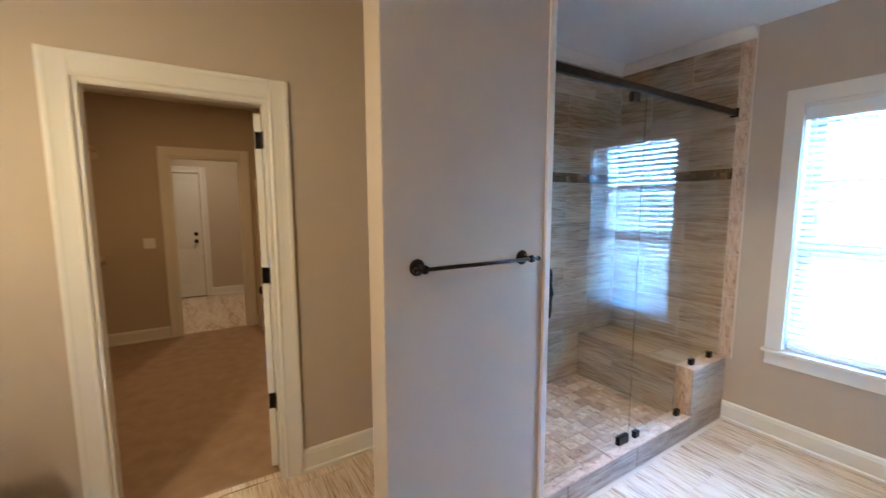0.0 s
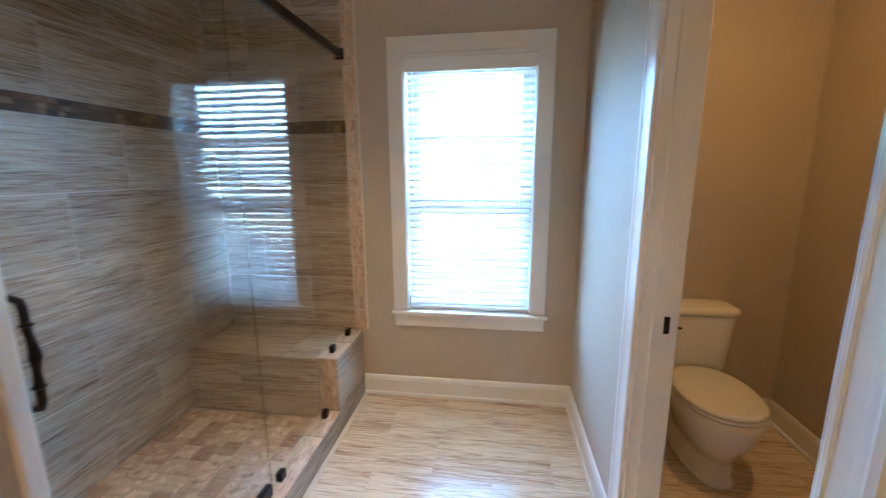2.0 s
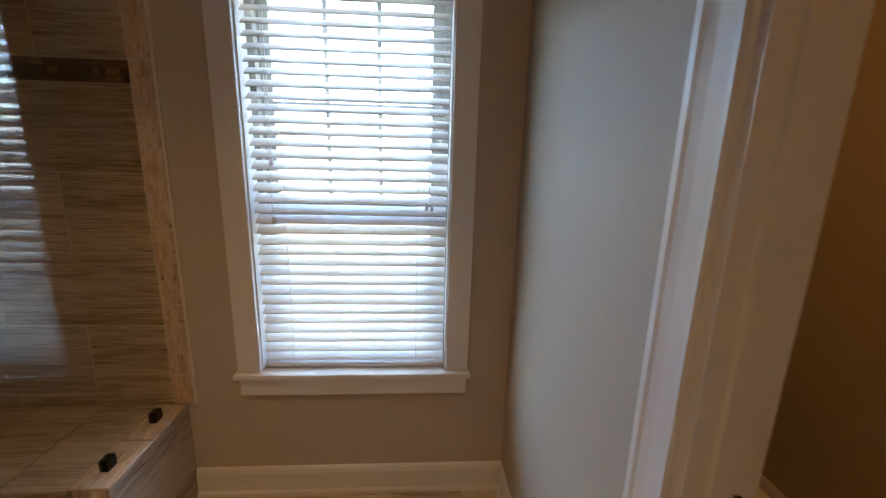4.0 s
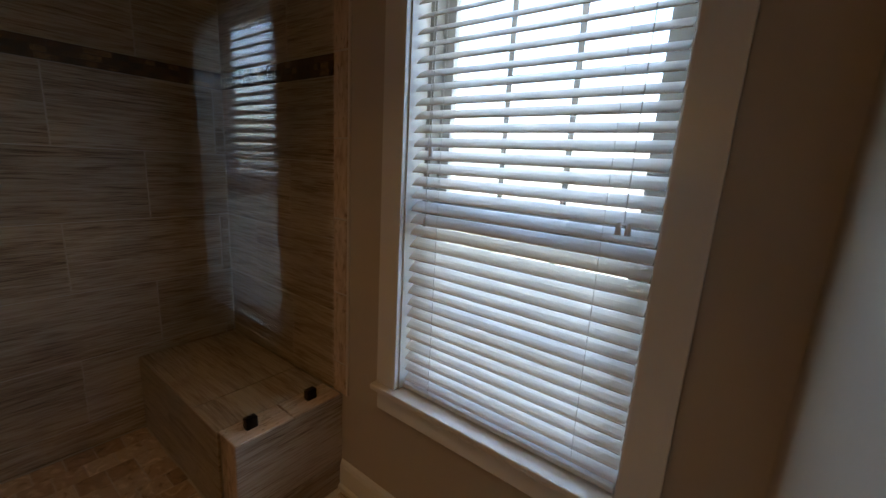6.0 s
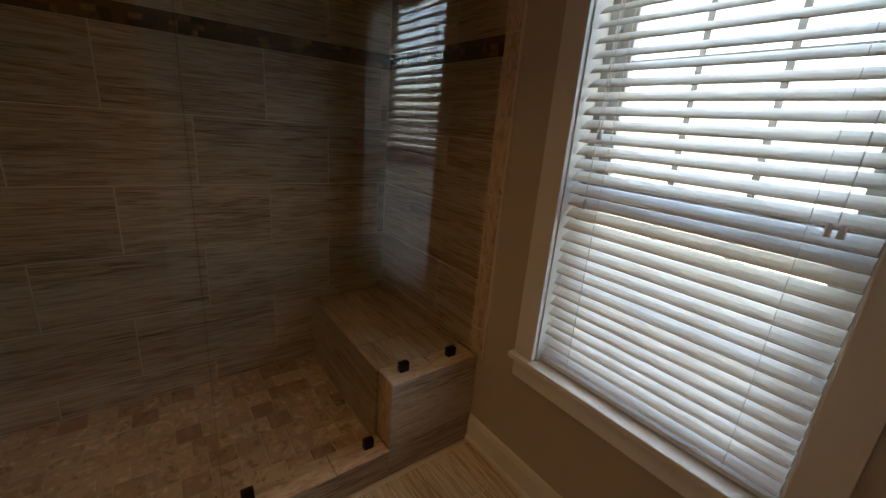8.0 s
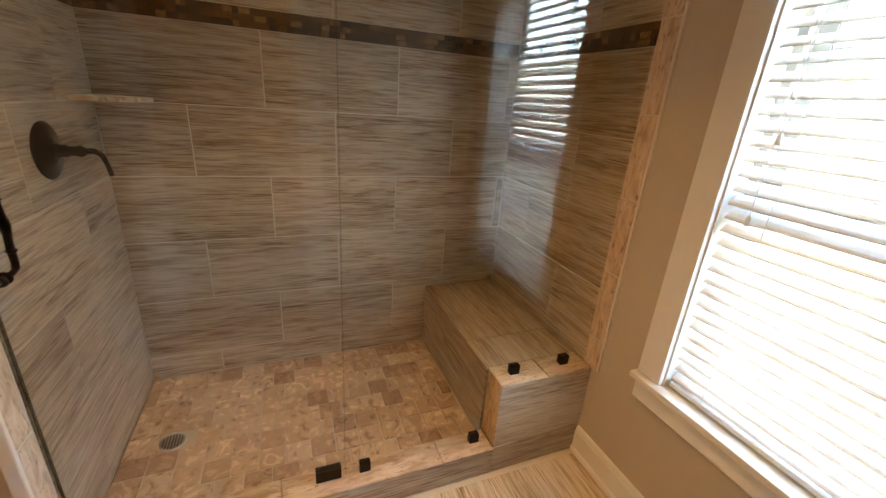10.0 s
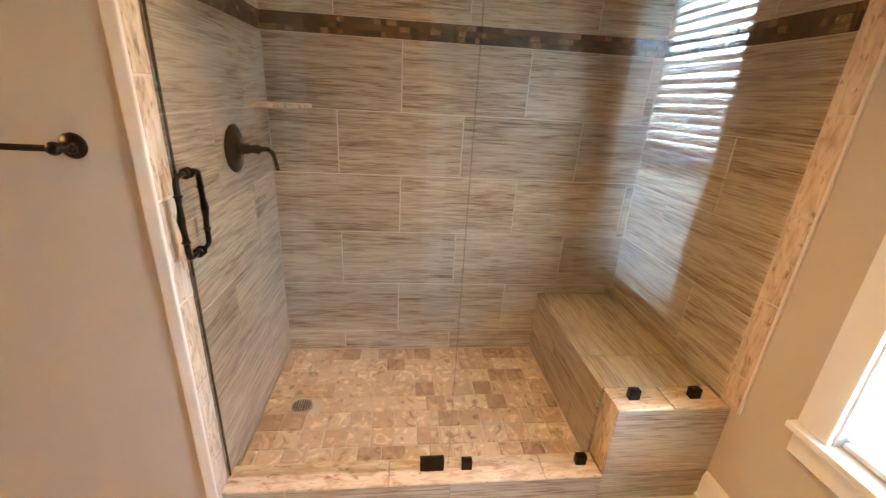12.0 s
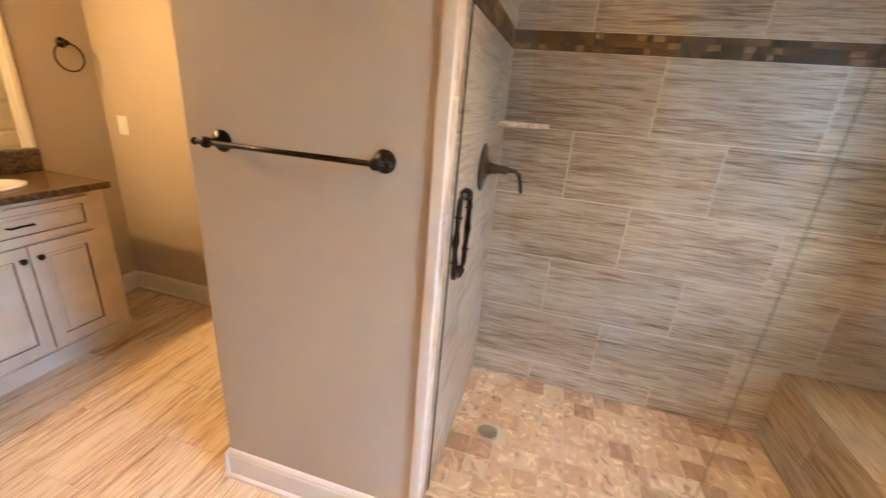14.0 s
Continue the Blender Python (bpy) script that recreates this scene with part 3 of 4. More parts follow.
part("polished_edge", box(GX - 0.0022, GX + 0.0022, -1.0556, -1.0522, CZ + 0.006, 2.145), glass_edge, glass_fixed, "polished grey-green glass edge")
part("polished_edge", box(GX - 0.0052, GX + 0.0052, SY + 0.009, SY + 0.012, CZ + 0.012, 2.145), dark_edge, glass_door, "glass edge at the wall, shade put into its dark tint")


def clamp(parent, y, z, w=0.042, h=0.042):
    part("clamp", box(GX - 0.014, GX + 0.014, y - w / 2, y + w / 2, z - h / 2, z + h / 2, 0.003), bronze, parent, "oil-rubbed bronze glass clamp")


for y, z in ((-0.98, CZ + 0.022), (-0.517, CZ + 0.022), (-0.365, KZ + 0.022), (-0.118, KZ + 0.022)):
    clamp(glass_fixed, y, z)
clamp(glass_door, -1.115, CZ + 0.030, 0.092, 0.052)
clamp(glass_door, -1.160, 2.118, 0.062, 0.05)
part("sweep_seal", box(GX - 0.004, GX + 0.004, SY + 0.014, -1.165, CZ + 0.002, CZ + 0.012), shower_glass, glass_door)
HY, HT, HB = -1.826, 1.262, 1.035
for s in (1, -1):
    X = GX + s * 0.062
    part("pull_handle", tube([(GX + s * 0.006, HY, HT), (X - s * 0.02, HY, HT), (X - s * 0.004, HY, HT - 0.005), (X, HY, HT - 0.02), (X, HY, HT - 0.06), (X + s * 0.006, HY, (HT + HB) / 2),
                              (X, HY, HB + 0.06), (X, HY, HB + 0.02), (X - s * 0.004, HY, HB + 0.005), (X - s * 0.02, HY, HB), (GX + s * 0.006, HY, HB)],
                             [0.007, 0.007, 0.008, 0.008, 0.0085, 0.0115, 0.0085, 0.008, 0.008, 0.007, 0.007], 14), bronze, glass_door, "oil-rubbed bronze back-to-back pull", True)
    for z in (HT, HB, HT - 0.05, HB + 0.05):
        m = pose(GX + s * 0.006, HY, z, 0, 90 * s, 0) if z in (HT, HB) else pose(X, HY, z - 0.004)
        part("collar", lathe([(0.014, 0), (0.016, 0.004), (0.012, 0.01)] if z in (HT, HB) else [(0.009, 0), (0.0125, 0.004), (0.009, 0.008)], m, 16), bronze, glass_door, "", True)
rail = thing("header_bar", "oil-rubbed bronze header bar over the shower glass", "header bar")
part("bar", box(GX - 0.016, GX + 0.016, SY + 0.004, -0.014, 2.148, 2.188, 0.006), bronze, rail)
for y in (SY + 0.006, -0.02):
    part("end_flange", box(GX - 0.026, GX + 0.026, y - 0.006, y + 0.006, 2.138, 2.198, 0.003), bronze, rail)

valve = thing("shower_valve", "oil-rubbed bronze shower valve with round plate and lever", "shower valve")
VX, VZ = -0.45, 1.272
part("escutcheon", lathe([(0.086, 0), (0.088, 0.004), (0.078, 0.009), (0.05, 0.012), (0.034, 0.02), (0.03, 0.022)], pose(VX, SY, VZ, -90)), bronze, valve, "", True)
part("stem", lathe([(0.022, 0.02), (0.024, 0.03), (0.018, 0.036), (0.02, 0.05), (0.014, 0.056), (0.016, 0.075), (0.019, 0.085), (0.012, 0.096)], pose(VX, SY, VZ, -90)), bronze, valve, "", True)
part("lever", tube([(VX, SY + 0.085, VZ), (VX + 0.004, SY + 0.12, VZ + 0.002), (VX + 0.006, SY + 0.138, VZ - 0.012), (VX + 0.007, SY + 0.146, VZ - 0.04), (VX + 0.007, SY + 0.152, VZ - 0.075)],
                   [0.011, 0.009, 0.008, 0.007, 0.0075], 12), bronze, valve, "", True)
# arm and head stay out of view, added for a shadow on the valve wall
shower = thing("unseen_sprayer", "oil-rubbed bronze shower arm and round head, unseen, added to cast a shadow", "shower")
part("flange", lathe([(0.03, 0), (0.028, 0.006), (0.014, 0.012)], pose(VX, SY, 2.02, -90)), bronze, shower, "", True)
part("arm", tube([(VX, SY + 0.004, 2.02), (VX, SY + 0.06, 2.02), (VX, SY + 0.12, 2.0), (VX, SY + 0.17, 1.96)], 0.0105, 12), bronze, shower, "", True)
part("head", lathe([(0.014, 0.03), (0.02, 0.01), (0.05, -0.02), (0.054, -0.03), (0.05, -0.034)], pose(VX, SY + 0.185, 1.94, 35)), bronze, shower, "", True)
drain = thing("shower_drain", "round brushed steel shower drain set in the stone floor", "drain")
DRX, DRY = -0.425, -1.70
part("rim", lathe([(0.05, -0.004), (0.05, 0.0045), (0.042, 0.0045), (0.0415, 0.001)], pose(DRX, DRY, SF)), steel, drain, "", True)
gm = bmesh.new()
for k in range(-3, 4):
    w = math.sqrt(max(0.0001, 0.04 ** 2 - (k * 0.011) ** 2))
    box(DRX - w, DRX + w, DRY + k * 0.011 - 0.003, DRY + k * 0.011 + 0.003, SF + 0.001, SF + 0.0035, bm=gm)
part("grate", gm, grate_steel, drain)
# solid dark disc imitates the shade inside the drain
part("sump_shade", lathe([(0.0, 0.0), (0.041, 0.0), (0.041, 0.0008), (0.0, 0.0008)], pose(DRX, DRY, SF)), bronze, drain, "dark disc under the grate in place of the shaded opening")
# corner shelf
shelf = thing("corner_shelf", "small polished stone corner shelf in the shower", "shelf")
bm = bmesh.new()
arc = [(SX, SY)] + [(SX + 0.2 * math.cos(a * math.pi / 16), SY + 0.2 * math.sin(a * math.pi / 16)) for a in range(0, 9)]
lo, hi = [[bm.verts.new((x, y, z)) for x, y in arc] for z in (1.412, 1.43)]
bm.faces.new(lo[::-1])
bm.faces.new(hi)
for k in range(len(arc)):
    bm.faces.new((lo[k], lo[(k + 1) % len(arc)], hi[(k + 1) % len(arc)], hi[k]))
bmesh.ops.recalc_face_normals(bm, faces=bm.faces[:])
part("slab", bm, trim_tile_mat, shelf)


def towel_bar():
    tb = thing("towel_bar", "oil-rubbed bronze towel bar with round posts on the wing wall", "towel bar")
    z = 1.335
    for y in (-2.527, -2.027):
        part("post", lathe([(0.03, 0), (0.031, 0.005), (0.026, 0.010), (0.016, 0.013), (0.011, 0.02), (0.010, 0.045), (0.014, 0.052), (0.016, 0.062), (0.012, 0.07)], pose(WX, y, z, 0, 90, 0)), bronze, tb, "", True)
    part("bar", rod((WX + 0.060, -2.56, z), (WX + 0.060, -1.994, z), 0.0075, seg=16), bronze, tb, "", True)
    for y, s in ((-2.56, -1), (-1.994, 1)):
        part("finial", lathe([(0.0095, 0), (0.0105, 0.006), (0.007, 0.012)], pose(WX + 0.060, y, z, -90 * s)), bronze, tb, "", True)


towel_bar()

# ---- toilet ----
def ellipse_ring(bm, cx, cy, z, rx, ry, seg=36, power=2.3):
    vs = []
    for k in range(seg):
        a = 2 * math.pi * k / seg
        c, s = math.cos(a), math.sin(a)
        vs.append(bm.verts.new((cx + rx * math.copysign(abs(c) ** (2 / power), c), cy + ry * math.copysign(abs(s) ** (2 / power), s), z)))
    return vs


def loft(rings_spec, power=2.3, seg=36):
    bm = bmesh.new()
    rings = [ellipse_ring(bm, *r, seg=seg, power=power) for r in rings_spec]
    for a, b in zip(rings, rings[1:]):
        for k in range(seg):
            bm.faces.new((a[k], a[(k + 1) % seg], b[(k + 1) % seg], b[k]))
    bm.faces.new(rings[0][::-1])
    bm.faces.new(rings[-1])
    bmesh.ops.recalc_face_normals(bm, faces=bm.faces[:])
    return bm


TX = 2.0
toilet = thing("toilet", "white two-piece china toilet with closed elongated seat", "toilet", place=(TX, 0, 0))
part("tank", loft([(0, -0.115, 0.38, 0.185, 0.078), (0, -0.115, 0.40, 0.20, 0.088), (0, -0.115, 0.70, 0.222, 0.098), (0, -0.115, 0.715, 0.22, 0.096)], 5), china, toilet, "", True)
part("tank_lid", loft([(0, -0.117, 0.716, 0.232, 0.106), (0, -0.117, 0.735, 0.236, 0.11), (0, -0.117, 0.752, 0.228, 0.102), (0, -0.117, 0.758, 0.2, 0.08)], 5), china, toilet, "", True)
part("flush_lever", tube([(-0.15, -0.213, 0.66), (-0.15, -0.235, 0.66), (-0.13, -0.24, 0.658), (-0.085, -0.24, 0.65)], 0.007, 10), bronze, toilet, "oil-rubbed bronze flush lever", True)
part("bowl", loft([(0, -0.38, 0.13, 0.10, 0.24), (0, -0.40, 0.2, 0.115, 0.25), (0, -0.43, 0.28, 0.155, 0.27), (0, -0.455, 0.345, 0.178, 0.262), (0, -0.46, 0.385, 0.182, 0.258), (0, -0.46, 0.392, 0.175, 0.25)]), china, toilet, "", True)
part("foot", loft([(0, -0.36, 0.0, 0.115, 0.27), (0, -0.36, 0.018, 0.116, 0.27), (0, -0.36, 0.04, 0.104, 0.25), (0, -0.37, 0.135, 0.1, 0.24)]), china, toilet, "", True)
part("shelf", loft([(0, -0.14, 0.30, 0.12, 0.1), (0, -0.14, 0.378, 0.17, 0.11)], 4), china, toilet, "", True)
part("seat", loft([(0, -0.465, 0.394, 0.180, 0.245), (0, -0.465, 0.400, 0.186, 0.252), (0, -0.465, 0.410, 0.184, 0.25)], 2.2), china, toilet, "", True)
part("seat_lid", loft([(0, -0.462, 0.413, 0.182, 0.247), (0, -0.462, 0.418, 0.188, 0.253), (0, -0.462, 0.428, 0.186, 0.25), (0, -0.462, 0.436, 0.165, 0.228)], 2.2), china, toilet, "", True)
for s in (-1, 1):
    part("bolt_cap", lathe([(0.012, 0), (0.012, 0.008), (0.006, 0.016)], pose(s * 0.108, -0.3, 0.018), 14), china, toilet, "", True)
supply = thing("water_supply", "braided supply line and stop valve behind the toilet", "supply line")
part("line", tube([(TX - 0.19, -0.03, 0.18), (TX - 0.2, -0.09, 0.2), (TX - 0.19, -0.11, 0.3), (TX - 0.16, -0.11, 0.385)], 0.005, 8), steel, supply, "", True)
part("stop_valve", boxes((TX - 0.205, TX - 0.175, -0.06, -0.012, 0.165, 0.195), bevel=0.005), steel, supply)

# ---- vanity ----
VF = -3.955
vanity = thing("vanity_cabinet", "antique white glazed vanity cabinet with panelled doors and dark knobs", "cabinet")
VX0, VX1 = -0.55, 1.35
part("body", box(VX0, VX1, VY, VF - 0.02, 0.09, 0.895), cabinet_paint, vanity)
part("toe_kick", box(VX0 + 0.01, VX1 - 0.01, VY, VF - 0.075, 0.0, 0.09), cabinet_paint, vanity)
part("base_strip", box(VX0 - 0.004, VX1, VF - 0.02, VF - 0.004, 0.0, 0.092, 0.003), cabinet_paint, vanity)


def raised_front(name, a, b, z0, z1, knob_at=None):
    d = part(name, boxes((a, b, VF - 0.02, VF - 0.006, z0, z1), bevel=0.003), cabinet_paint, vanity)
    e = 0.055 if z1 - z0 > 0.3 else 0.032
    part("frame", boxes((a, a + e, VF - 0.006, VF + 0.004, z0, z1), (b - e, b, VF - 0.006, VF + 0.004, z0, z1), (a + e, b - e, VF - 0.006, VF + 0.004, z0, z0 + e), (a + e, b - e, VF - 0.006, VF + 0.004, z1 - e, z1)), cabinet_paint, d)
    part("glaze_line", boxes((a + e, b - e, VF - 0.006, VF - 0.002, z0 + e, z0 + e + 0.004), (a + e, b - e, VF - 0.006, VF - 0.002, z1 - e - 0.004, z1 - e), (a + e, a + e + 0.004, VF - 0.006, VF - 0.002, z0 + e + 0.004, z1 - e - 0.004), (b - e - 0.004, b - e, VF - 0.006, VF - 0.002, z0 + e + 0.004, z1 - e - 0.004)), glaze, d)
    part("raised_panel", box(a + e + 0.02, b - e - 0.02, VF - 0.006, VF + 0.001, z0 + e + 0.02, z1 - e - 0.02, 0.004), cabinet_paint, d)
    if knob_at:
        part("knob", lathe([(0.008, 0), (0.006, 0.01), (0.014, 0.016), (0.016, 0.024), (0.008, 0.03)], pose(knob_at[0], VF + 0.004, knob_at[1], -90), 16), bronze, d, "dark bronze knob", True)
    else:
        mx, mz = (a + b) / 2, (z0 + z1) / 2
        part("pull", tube([(mx - 0.05, VF + 0.003, mz), (mx - 0.045, VF + 0.024, mz), (mx, VF + 0.03, mz + 0.004), (mx + 0.045, VF + 0.024, mz), (mx + 0.05, VF + 0.003, mz)], 0.005, 10), bronze, d, "dark bronze bar pull", True)


for a in (-0.46, 0.42):
    raised_front("drawer_front", a, a + 0.62, 0.70, 0.87)
    raised_front("door", a, a + 0.305, 0.115, 0.68, (a + 0.275, 0.62))
    raised_front("door", a + 0.315, a + 0.62, 0.115, 0.68, (a + 0.345, 0.62))
counter = thing("countertop", "dark brown granite vanity top with backsplash", "countertop")
part("slab", box(VX0 - 0.02, VX1 + 0.02, VY, VF + 0.028, 0.896, 0.932, 0.006), granite, counter)
part("backsplash", box(VX0 - 0.02, VX1 + 0.02, VY, VY + 0.02, 0.9325, 1.05, 0.003), granite, counter)
sink = thing("sink", "oval white china sink set into the granite top", "sink")
part("basin", loft([(-0.13, -4.19, 0.885, 0.10, 0.08), (-0.13, -4.19, 0.9345, 0.205, 0.155), (-0.13, -4.19, 0.942, 0.205, 0.155), (-0.13, -4.19, 0.942, 0.18, 0.132), (-0.13, -4.19, 0.936, 0.15, 0.11)], 2.0), china, sink, "", True)
mirror = thing("vanity_mirror", "plain frameless plate mirror above the vanity", "mirror")
part("plate", box(VX0 - 0.015, VX1, VY, VY + 0.006, 1.06, 2.0), mirror_mat, mirror)
ring = thing("towel_ring", "oil-rubbed bronze towel ring beside the vanity", "towel ring")
RX, RZ = -0.815, 1.625
part("post", lathe([(0.028, 0), (0.028, 0.005), (0.014, 0.012), (0.011, 0.04), (0.014, 0.05)], pose(RX, VY, RZ, -90), 20), bronze, ring, "", True)
part("ring", tube([(RX + 0.075 * math.sin(a * math.pi / 16), VY + 0.045, RZ - 0.075 + 0.075 * math.cos(a * math.pi / 16)) for a in range(33)], 0.0045, 8), bronze, ring, "", True)
switch = thing("light_switch", "white single rocker switch plate", "light switch")
part("plate", box(DX, DX + 0.006, -4.335, -4.26, 1.12, 1.235, 0.002), vinyl, switch)
part("rocker", box(DX + 0.006, DX + 0.010, -4.314, -4.281, 1.145, 1.21, 0.001), vinyl, switch)
switch2 = thing("light_switch", "white switch plate beside the laundry doorway", "light switch")
part("plate", box(CX, CX + 0.006, -3.66, -3.55, 1.06, 1.175, 0.002), vinyl, switch2)
part("rocker", box(CX + 0.006, CX + 0.010, -3.62, -3.59, 1.085, 1.15, 0.001), vinyl, switch2)

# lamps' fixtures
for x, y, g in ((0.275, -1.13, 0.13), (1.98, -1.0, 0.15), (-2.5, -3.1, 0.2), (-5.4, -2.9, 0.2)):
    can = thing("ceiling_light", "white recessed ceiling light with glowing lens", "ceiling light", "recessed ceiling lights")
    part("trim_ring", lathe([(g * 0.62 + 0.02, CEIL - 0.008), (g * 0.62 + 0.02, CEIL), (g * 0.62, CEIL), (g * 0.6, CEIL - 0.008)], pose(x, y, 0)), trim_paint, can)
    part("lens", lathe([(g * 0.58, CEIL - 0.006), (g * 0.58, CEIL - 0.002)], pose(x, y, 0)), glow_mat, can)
sconce = thing("vanity_light", "bronze vanity light bar with glass shades above the mirror", "wall light")
part("bar", box(0.05, 0.95, VY, VY + 0.03, 2.08, 2.16, 0.006), bronze, sconce)
for x in (0.25, 0.75):
    part("arm", rod((x, VY + 0.03, 2.12), (x, VY + 0.15, 2.12), 0.01), bronze, sconce)
    part("shade", lathe([(0.03, 2.13), (0.045, 2.12), (0.07, 2.045), (0.067, 2.045), (0.042, 2.115)], pose(x, VY + 0.16, 0)), glow_mat, sconce)

# closet shelving
for z in (2.10, 0.99):
    sh = thing("closet_shelf", "painted closet shelf on a cleat along the side wall", "shelf", "closet shelves")
    part("board", box(CX + 0.001, -1.6, VY + 0.001, -3.97, z, z + 0.019, 0.002), shelf_wood, sh)
    part("cleat", box(CX + 0.001, -1.6, VY + 0.001, VY + 0.02, z - 0.07, z - 0.001), shelf_wood, sh)
    part("end_cleat", box(CX + 0.001, CX + 0.02, VY + 0.021, -3.98, z - 0.07, z - 0.001), shelf_wood, sh)


tower = thing("shelf_tower", "painted shoe shelf tower in the closet corner", "shelf")
TY0, TY1, TXW = -2.53, -2.205, CX + 0.30
part("side_panel", box(CX + 0.002, TXW, TY0, TY0 + 0.018, 0.0, 1.85, 0.002), shelf_wood, tower)
part("side_panel", box(CX + 0.002, TXW, TY1 - 0.018, TY1, 0.0, 1.85, 0.002), shelf_wood, tower)
for k in range(9):
    part("shelf", box(CX + 0.002, TXW, TY0 + 0.0185, TY1 - 0.0185, 0.12 + 0.205 * k, 0.138 + 0.205 * k, 0.002), shelf_wood, tower)


# ---- tile ----
def tile_mesh(name, size, material, bevel=0.0016):
    bm = box(-size[0] / 2, size[0] / 2, -size[1] / 2, size[1] / 2, -size[2] / 2, size[2] / 2)
    top = [e for e in bm.edges]
    bmesh.ops.bevel(bm, geom=top, offset=bevel, segments=1, affect="EDGES")
    me = bpy.data.meshes.new(name)
    bm.to_mesh(me)
    bm.free()
    me.materials.append(material)
    return me


MESHES = {}


def lay(parent, name, x0, x1, y0, y1, z0, z1, material, jitter=0.0003, bevel=0.0016):
    key = (name, material.name, round(x1 - x0, 4), round(y1 - y0, 4), round(z1 - z0, 4))
    if key not in MESHES:
        MESHES[key] = tile_mesh(name, (x1 - x0, y1 - y0, z1 - z0), material, bevel)
    ob = new(name, MESHES[key])
    ob.parent = parent
    ob.location = ((x0 + x1) / 2 + random.uniform(-jitter, jitter), (y0 + y1) / 2 + random.uniform(-jitter, jitter), (z0 + z1) / 2 + random.uniform(-jitter, jitter))
    return ob


G = 0.0035
TL = 0.597
ROWS = [SF, 0.2155, 0.5145, 0.8135, 1.1125, 1.4115, 1.7215]
UP = [1.797, 2.097, 2.397, CEIL - 0.001]
rows = list(zip(ROWS, ROWS[1:])) + list(zip(UP, UP[1:]))


def runs(lo, hi, joint):
    """Stretches between joints every TL + G that fall within lo and hi."""
    step = TL + G
    cuts = sorted({lo, hi} | {joint + k * step for k in range(-8, 9) if lo + 0.012 < joint + k * step < hi - 0.012})
    return list(zip(cuts, cuts[1:]))


def clad(label, axis, face, lo, hi, out, joints, zmin=0.0):
    ob = structure("wall_tile", box(face - out * 0.0098, face - out * 0.0013, lo, hi, max(zmin, SF), CEIL) if axis == "x" else box(lo, hi, face - out * 0.0098, face - out * 0.0013, max(zmin, SF), CEIL), pale_grout, label)
    for i, (a, b) in enumerate(rows):
        if b <= zmin + 0.02:
            continue
        a = max(a, zmin)
        for p, q in runs(lo, hi, joints[i % 2]):
            n = face - out * 0.009
            f0, f1 = min(n, face), max(n, face)
            if axis == "x":
                lay(ob, "tile", f0, f1, p + G / 2, q - G / 2, a + G / 2, b - G / 2, tile_mat)
            else:
                lay(ob, "tile", p + G / 2, q - G / 2, f0, f1, a + G / 2, b - G / 2, tile_mat)
    return ob


back = clad("vein-cut travertine-look porcelain tile on the shower back wall", "x", SX, SY, -0.010, 1, (-1.555, -1.255))
side = clad("vein-cut travertine-look porcelain tile on the valve wall", "y", SY, SX, GX, 1, (-0.30, -0.60))
ends = clad("vein-cut travertine-look porcelain tile on the outside wall", "y", -0.010, SX, 0.0, -1, (-0.30, -0.60), KZ)

# accent band: three courses of little bricks
bandm = bmesh.new()
rng = random.Random(5)


def band(axis, face, lo, hi, out):
    h = (UP[0] - ROWS[-1] - 4 * 0.0025) / 3
    for c in range(3):
        z = ROWS[-1] + 0.0025 + c * (h + 0.0025)
        p = lo
        while p < hi - 0.006:
            w = min(rng.choice((0.022, 0.034, 0.046, 0.058)), hi - p)
            d = face + out * rng.uniform(0.0006, 0.0024)
            b = face - out * 0.008
            f0, f1 = min(b, d), max(b, d)
            box(*((f0, f1, p + 0.001, p + w - 0.001) if axis == "x" else (p + 0.001, p + w - 0.001, f0, f1)), z, z + h, bm=bandm)
            p += w


bedm = boxes((SX - 0.006, SX - 0.0006, SY + 0.001, -0.011, ROWS[-1], UP[0]), (SX, GX, SY - 0.006, SY - 0.0006, ROWS[-1], UP[0]), (SX, -0.001, -0.0094, -0.004, ROWS[-1], UP[0]))
part("mosaic_bed", bedm, dark_grout, back, "dark grout bed of the accent band")
band("x", SX, SY + 0.002, -0.012, 1)
band("y", SY, SX + 0.003, GX, 1)
band("y", -0.010, SX + 0.003, -0.001, -1)
tagged(part("mosaic_bricks", bandm, mosaic_mat, back, "dark brown marble mosaic accent band"), kind="stuff")

# trim strips at the tile's edges
edge = structure("trim_tile", box(GX, WX - 0.002, SY - 0.0098, SY - 0.0013, SF, CEIL), pale_grout, "tiled return of the wing wall beside the shower door")
edge2 = structure("trim_tile", box(0.0, 0.078, -0.0085, -0.0005, KZ, CEIL), pale_grout, "upright tile strip on the outside wall beside the shower")
structure("caulk_line", box(WX - 0.003, WX + 0.010, SY - 0.034, SY + 0.002, 0.0, CEIL, 0.005), caulk, "cream metal edge strip between paint and tile")
structure("caulk_line", box(0.078, 0.088, -0.010, -0.0005, KZ, CEIL, 0.002), caulk, "cream edge strip between tile and paint")
z = 0.0
while z < CEIL - 0.02:
    h = min(0.297, CEIL - z - 0.001)
    if z + h > CZ + 0.02:
        lay(edge, "tile", GX + 0.006, WX - 0.0035, SY - 0.009, SY + 0.0008, max(z, CZ) + G / 2, z + h - G / 2, trim_tile_mat)
    if z + h > KZ + 0.03:
        lay(edge2, "tile", 0.0015, 0.0765, -0.0115, -0.002, max(z, KZ) + G / 2, z + h - G / 2, trim_tile_mat)
    z += h + G

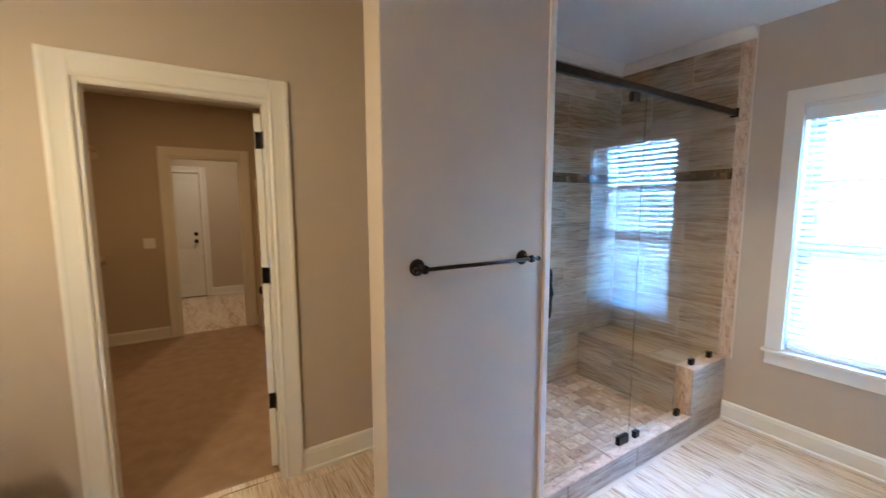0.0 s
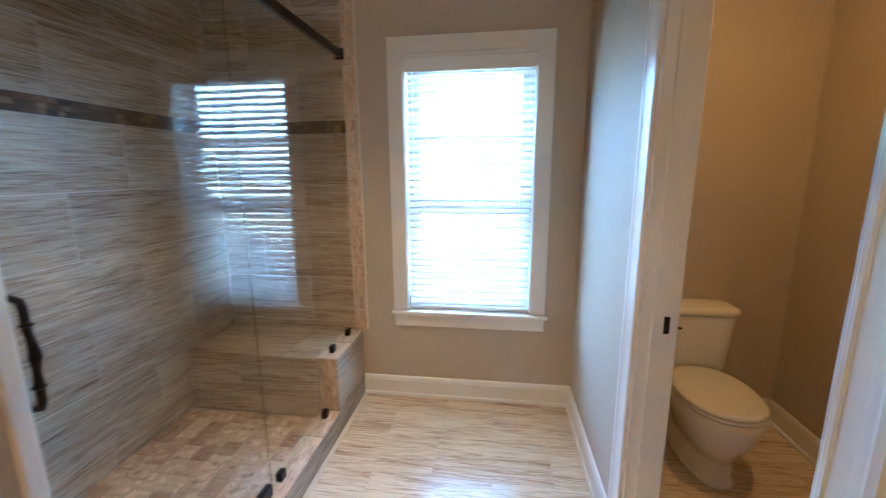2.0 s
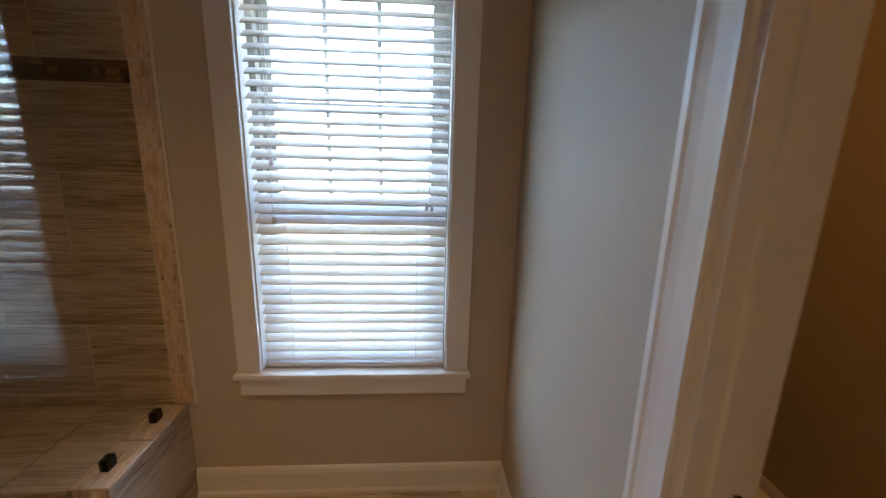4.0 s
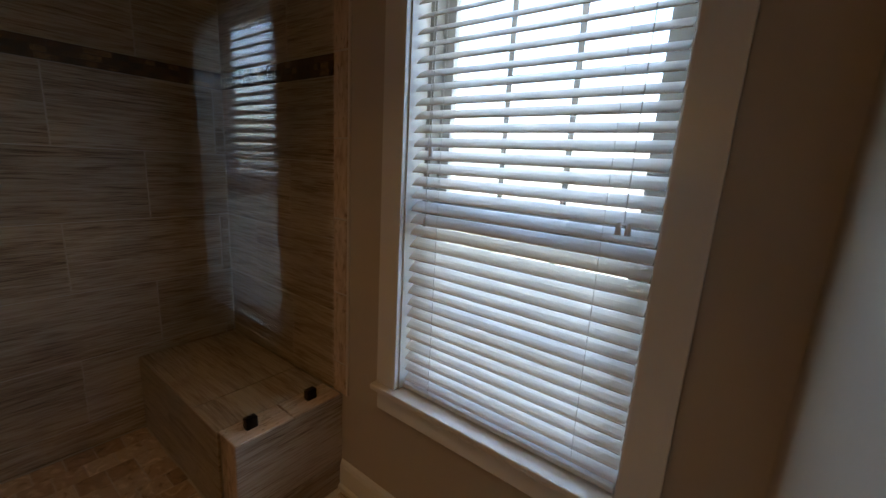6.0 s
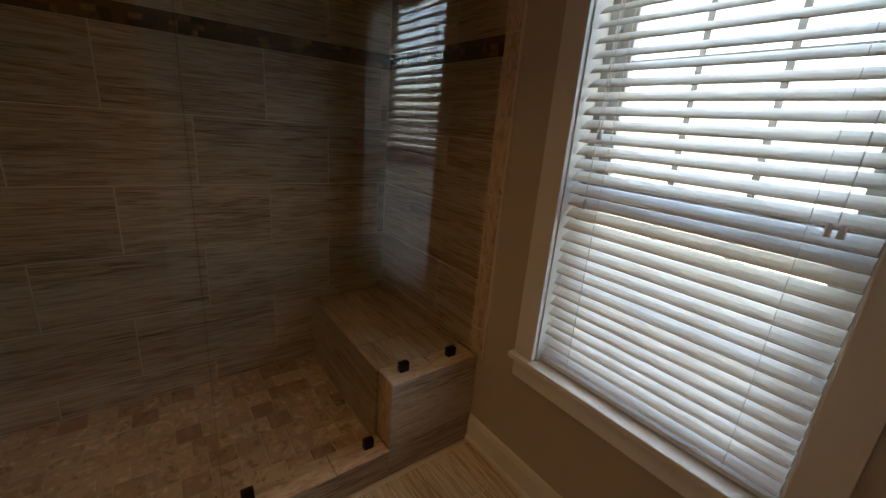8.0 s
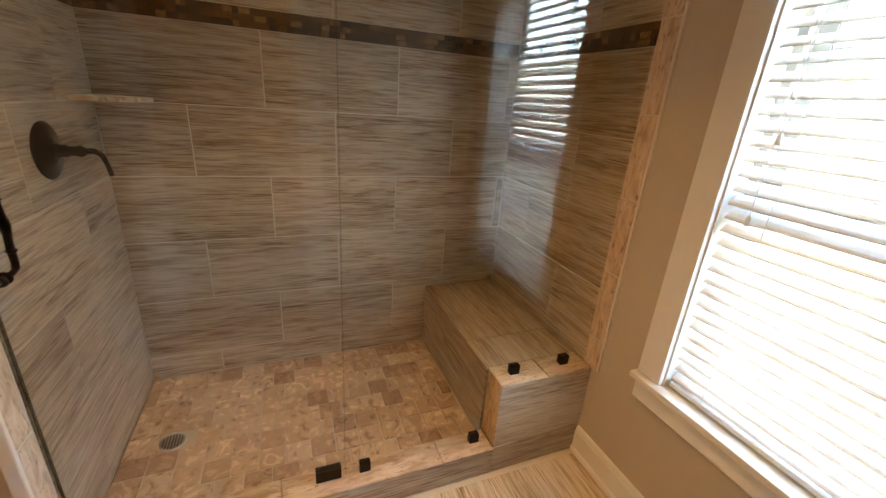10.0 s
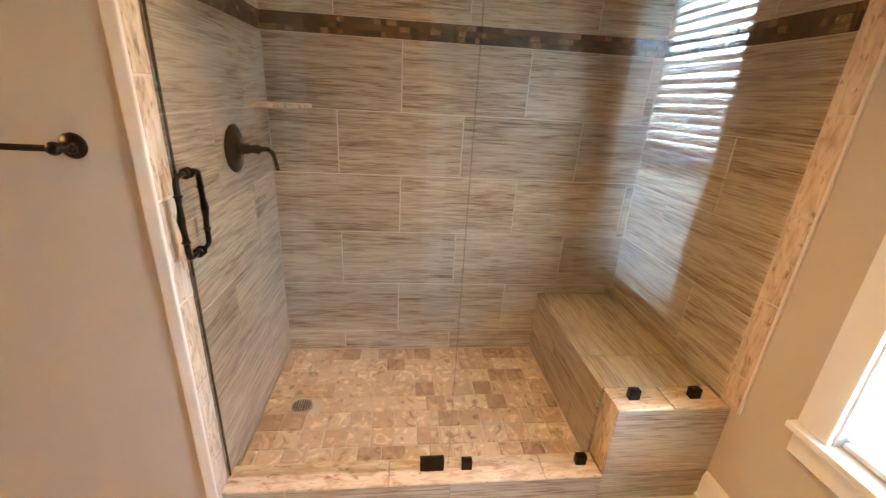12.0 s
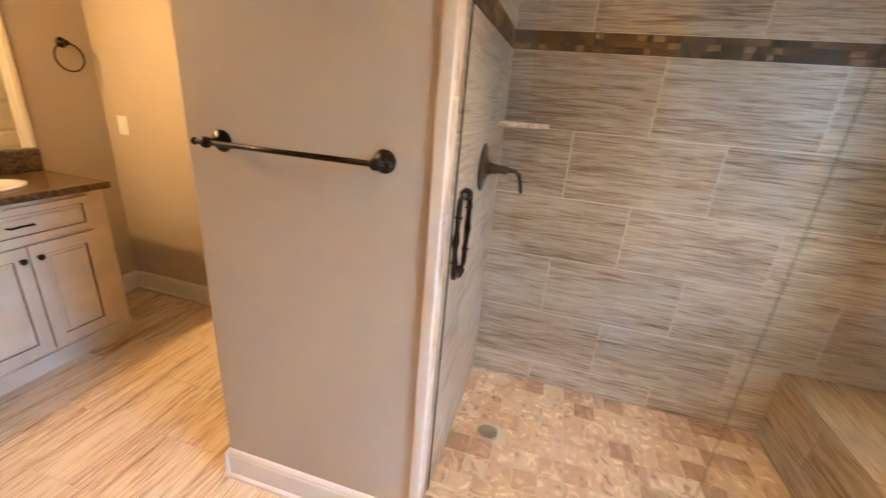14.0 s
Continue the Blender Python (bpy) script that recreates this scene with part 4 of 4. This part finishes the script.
# bench, knee wall, curb
BY = -0.456
bench = structure("bench", box(SX, -0.075, BY + 0.010, -0.010, SF, KZ - 0.010), grout, "tiled shower bench under the outside wall")
for p, q in runs(SX, -0.072, -0.28):
    lay(bench, "tile", p + G / 2, q - G / 2, BY, BY + 0.009, SF + G, 0.215 - G / 2, tile_mat)
for p, q in runs(SX, -0.072, -0.55):
    lay(bench, "tile", p + G / 2, q - G / 2, BY, BY + 0.009, 0.215 + G / 2, KZ - 0.0105, tile_mat)
lay(bench, "tile", SX + G, -0.28 - G / 2, BY, -0.012, KZ - 0.010, KZ, bench_mat)
lay(bench, "tile", -0.28 + G / 2, -0.073, BY, -0.012, KZ - 0.010, KZ, bench_mat)
KX, KE = 0.046, -0.448
knee = structure("knee_wall", box(-0.070, KX - 0.010, KE + 0.010, -0.0, 0, KZ - 0.010), grout, "low tiled knee wall beside the shower bench")
lay(knee, "tile", KX - 0.010, KX, KE, -0.002, CZ + 0.002, KZ - 0.0105, tile_mat)
lay(knee, "tile", KX - 0.010, KX, KE, -0.002, 0.002, CZ - 0.001, tile_mat)
lay(knee, "cap_tile", -0.072, KX + 0.003, KE - 0.003, -0.232, KZ - 0.010, KZ + 0.001, trim_tile_mat, 0.0003, 0.003)
lay(knee, "cap_tile", -0.072, KX + 0.003, -0.229, -0.012, KZ - 0.010, KZ + 0.001, trim_tile_mat, 0.0003, 0.003)
lay(knee, "tile", -0.068, KX - 0.011, KE, KE + 0.009, CZ + 0.001, KZ - 0.0105, trim_tile_mat)
curb = structure("curb", box(-0.060, KX - 0.006, SY, KE, 0, CZ - 0.010), grout, "low tiled curb under the shower glass")
for p, q in runs(SY, KE, -1.28):
    lay(curb, "cap_tile", -0.064, KX + 0.006, p + G / 2, q - G / 2, CZ - 0.010, CZ, trim_tile_mat, 0.0003, 0.003)
for p, q in runs(SY, KE, -1.05):
    lay(curb, "tile", KX - 0.005, KX + 0.002, p + G / 2, q - G / 2, 0.002, CZ - 0.0105, tile_mat)
    lay(curb, "tile", -0.070, -0.061, p + G / 2, q - G / 2, SF + 0.002, CZ - 0.0105, tile_mat)

# shower floor: four-inch tumbled stone
pan = structure("shower_floor", box(SX, -0.060, SY, BY + 0.010, 0.0, SF - 0.004), stone_grout, "tumbled travertine shower floor in four-inch squares")
P = 0.1005
nx = int(0.83 / P) + 1
ny = int((BY - SY) / P) + 1
for i in range(nx):
    for j in range(ny):
        a = SX + 0.001 + i * P
        b = min(a + P - 0.0035, -0.0645)
        shift = 0.5 * P if i % 3 == 1 else 0.0
        c = SY + 0.001 + j * P - shift
        d = min(c + P - 0.0035, BY)
        c = max(c, SY + 0.001)
        if b - a > 0.02 and d - c > 0.02 and math.hypot((a + b) / 2 - DRX, (c + d) / 2 - DRY) > 0.04:
            lay(pan, "stone_tile", a, b, c, d, SF - 0.010, SF, stone_mat, 0.0006, 0.003)

# room floor: twelve by twenty-four inch tile, long way across the room
floor = structure("floor", box(DX - 0.04, 3.02, -4.56, 0, -0.0119, -0.0022), pale_grout, "tan vein-cut porcelain floor tile laid in a third offset")


def floor_tiles(xa, xb, ya, yb):
    k0 = math.floor((ya + 0.30) / 0.30) - 1
    for k in range(k0, k0 + 18):
        a, b = -0.115 + k * 0.300, -0.115 + (k + 1) * 0.300
        a, b = max(a, ya), min(b, yb)
        if b - a < 0.012:
            continue
        for p, q in runs(xa, xb, 0.62 + 0.3 * (k % 2)):
            lay(floor, "tile", p + G / 2, q - G / 2, a + G / 2, b - G / 2, -0.010, 0.0, floor_mat, 0.0001, 0.0012)


floor_tiles(WX, PX + 0.0, -2.27, 0)
floor_tiles(DX - 0.03, 2.9, VY, -2.655)
floor_tiles(WX, 2.9, -2.655, -2.27)
floor_tiles(DX, WX - 0.13, -2.655, SY - 0.13)
floor_tiles(PX, EX, -2.16, 0)
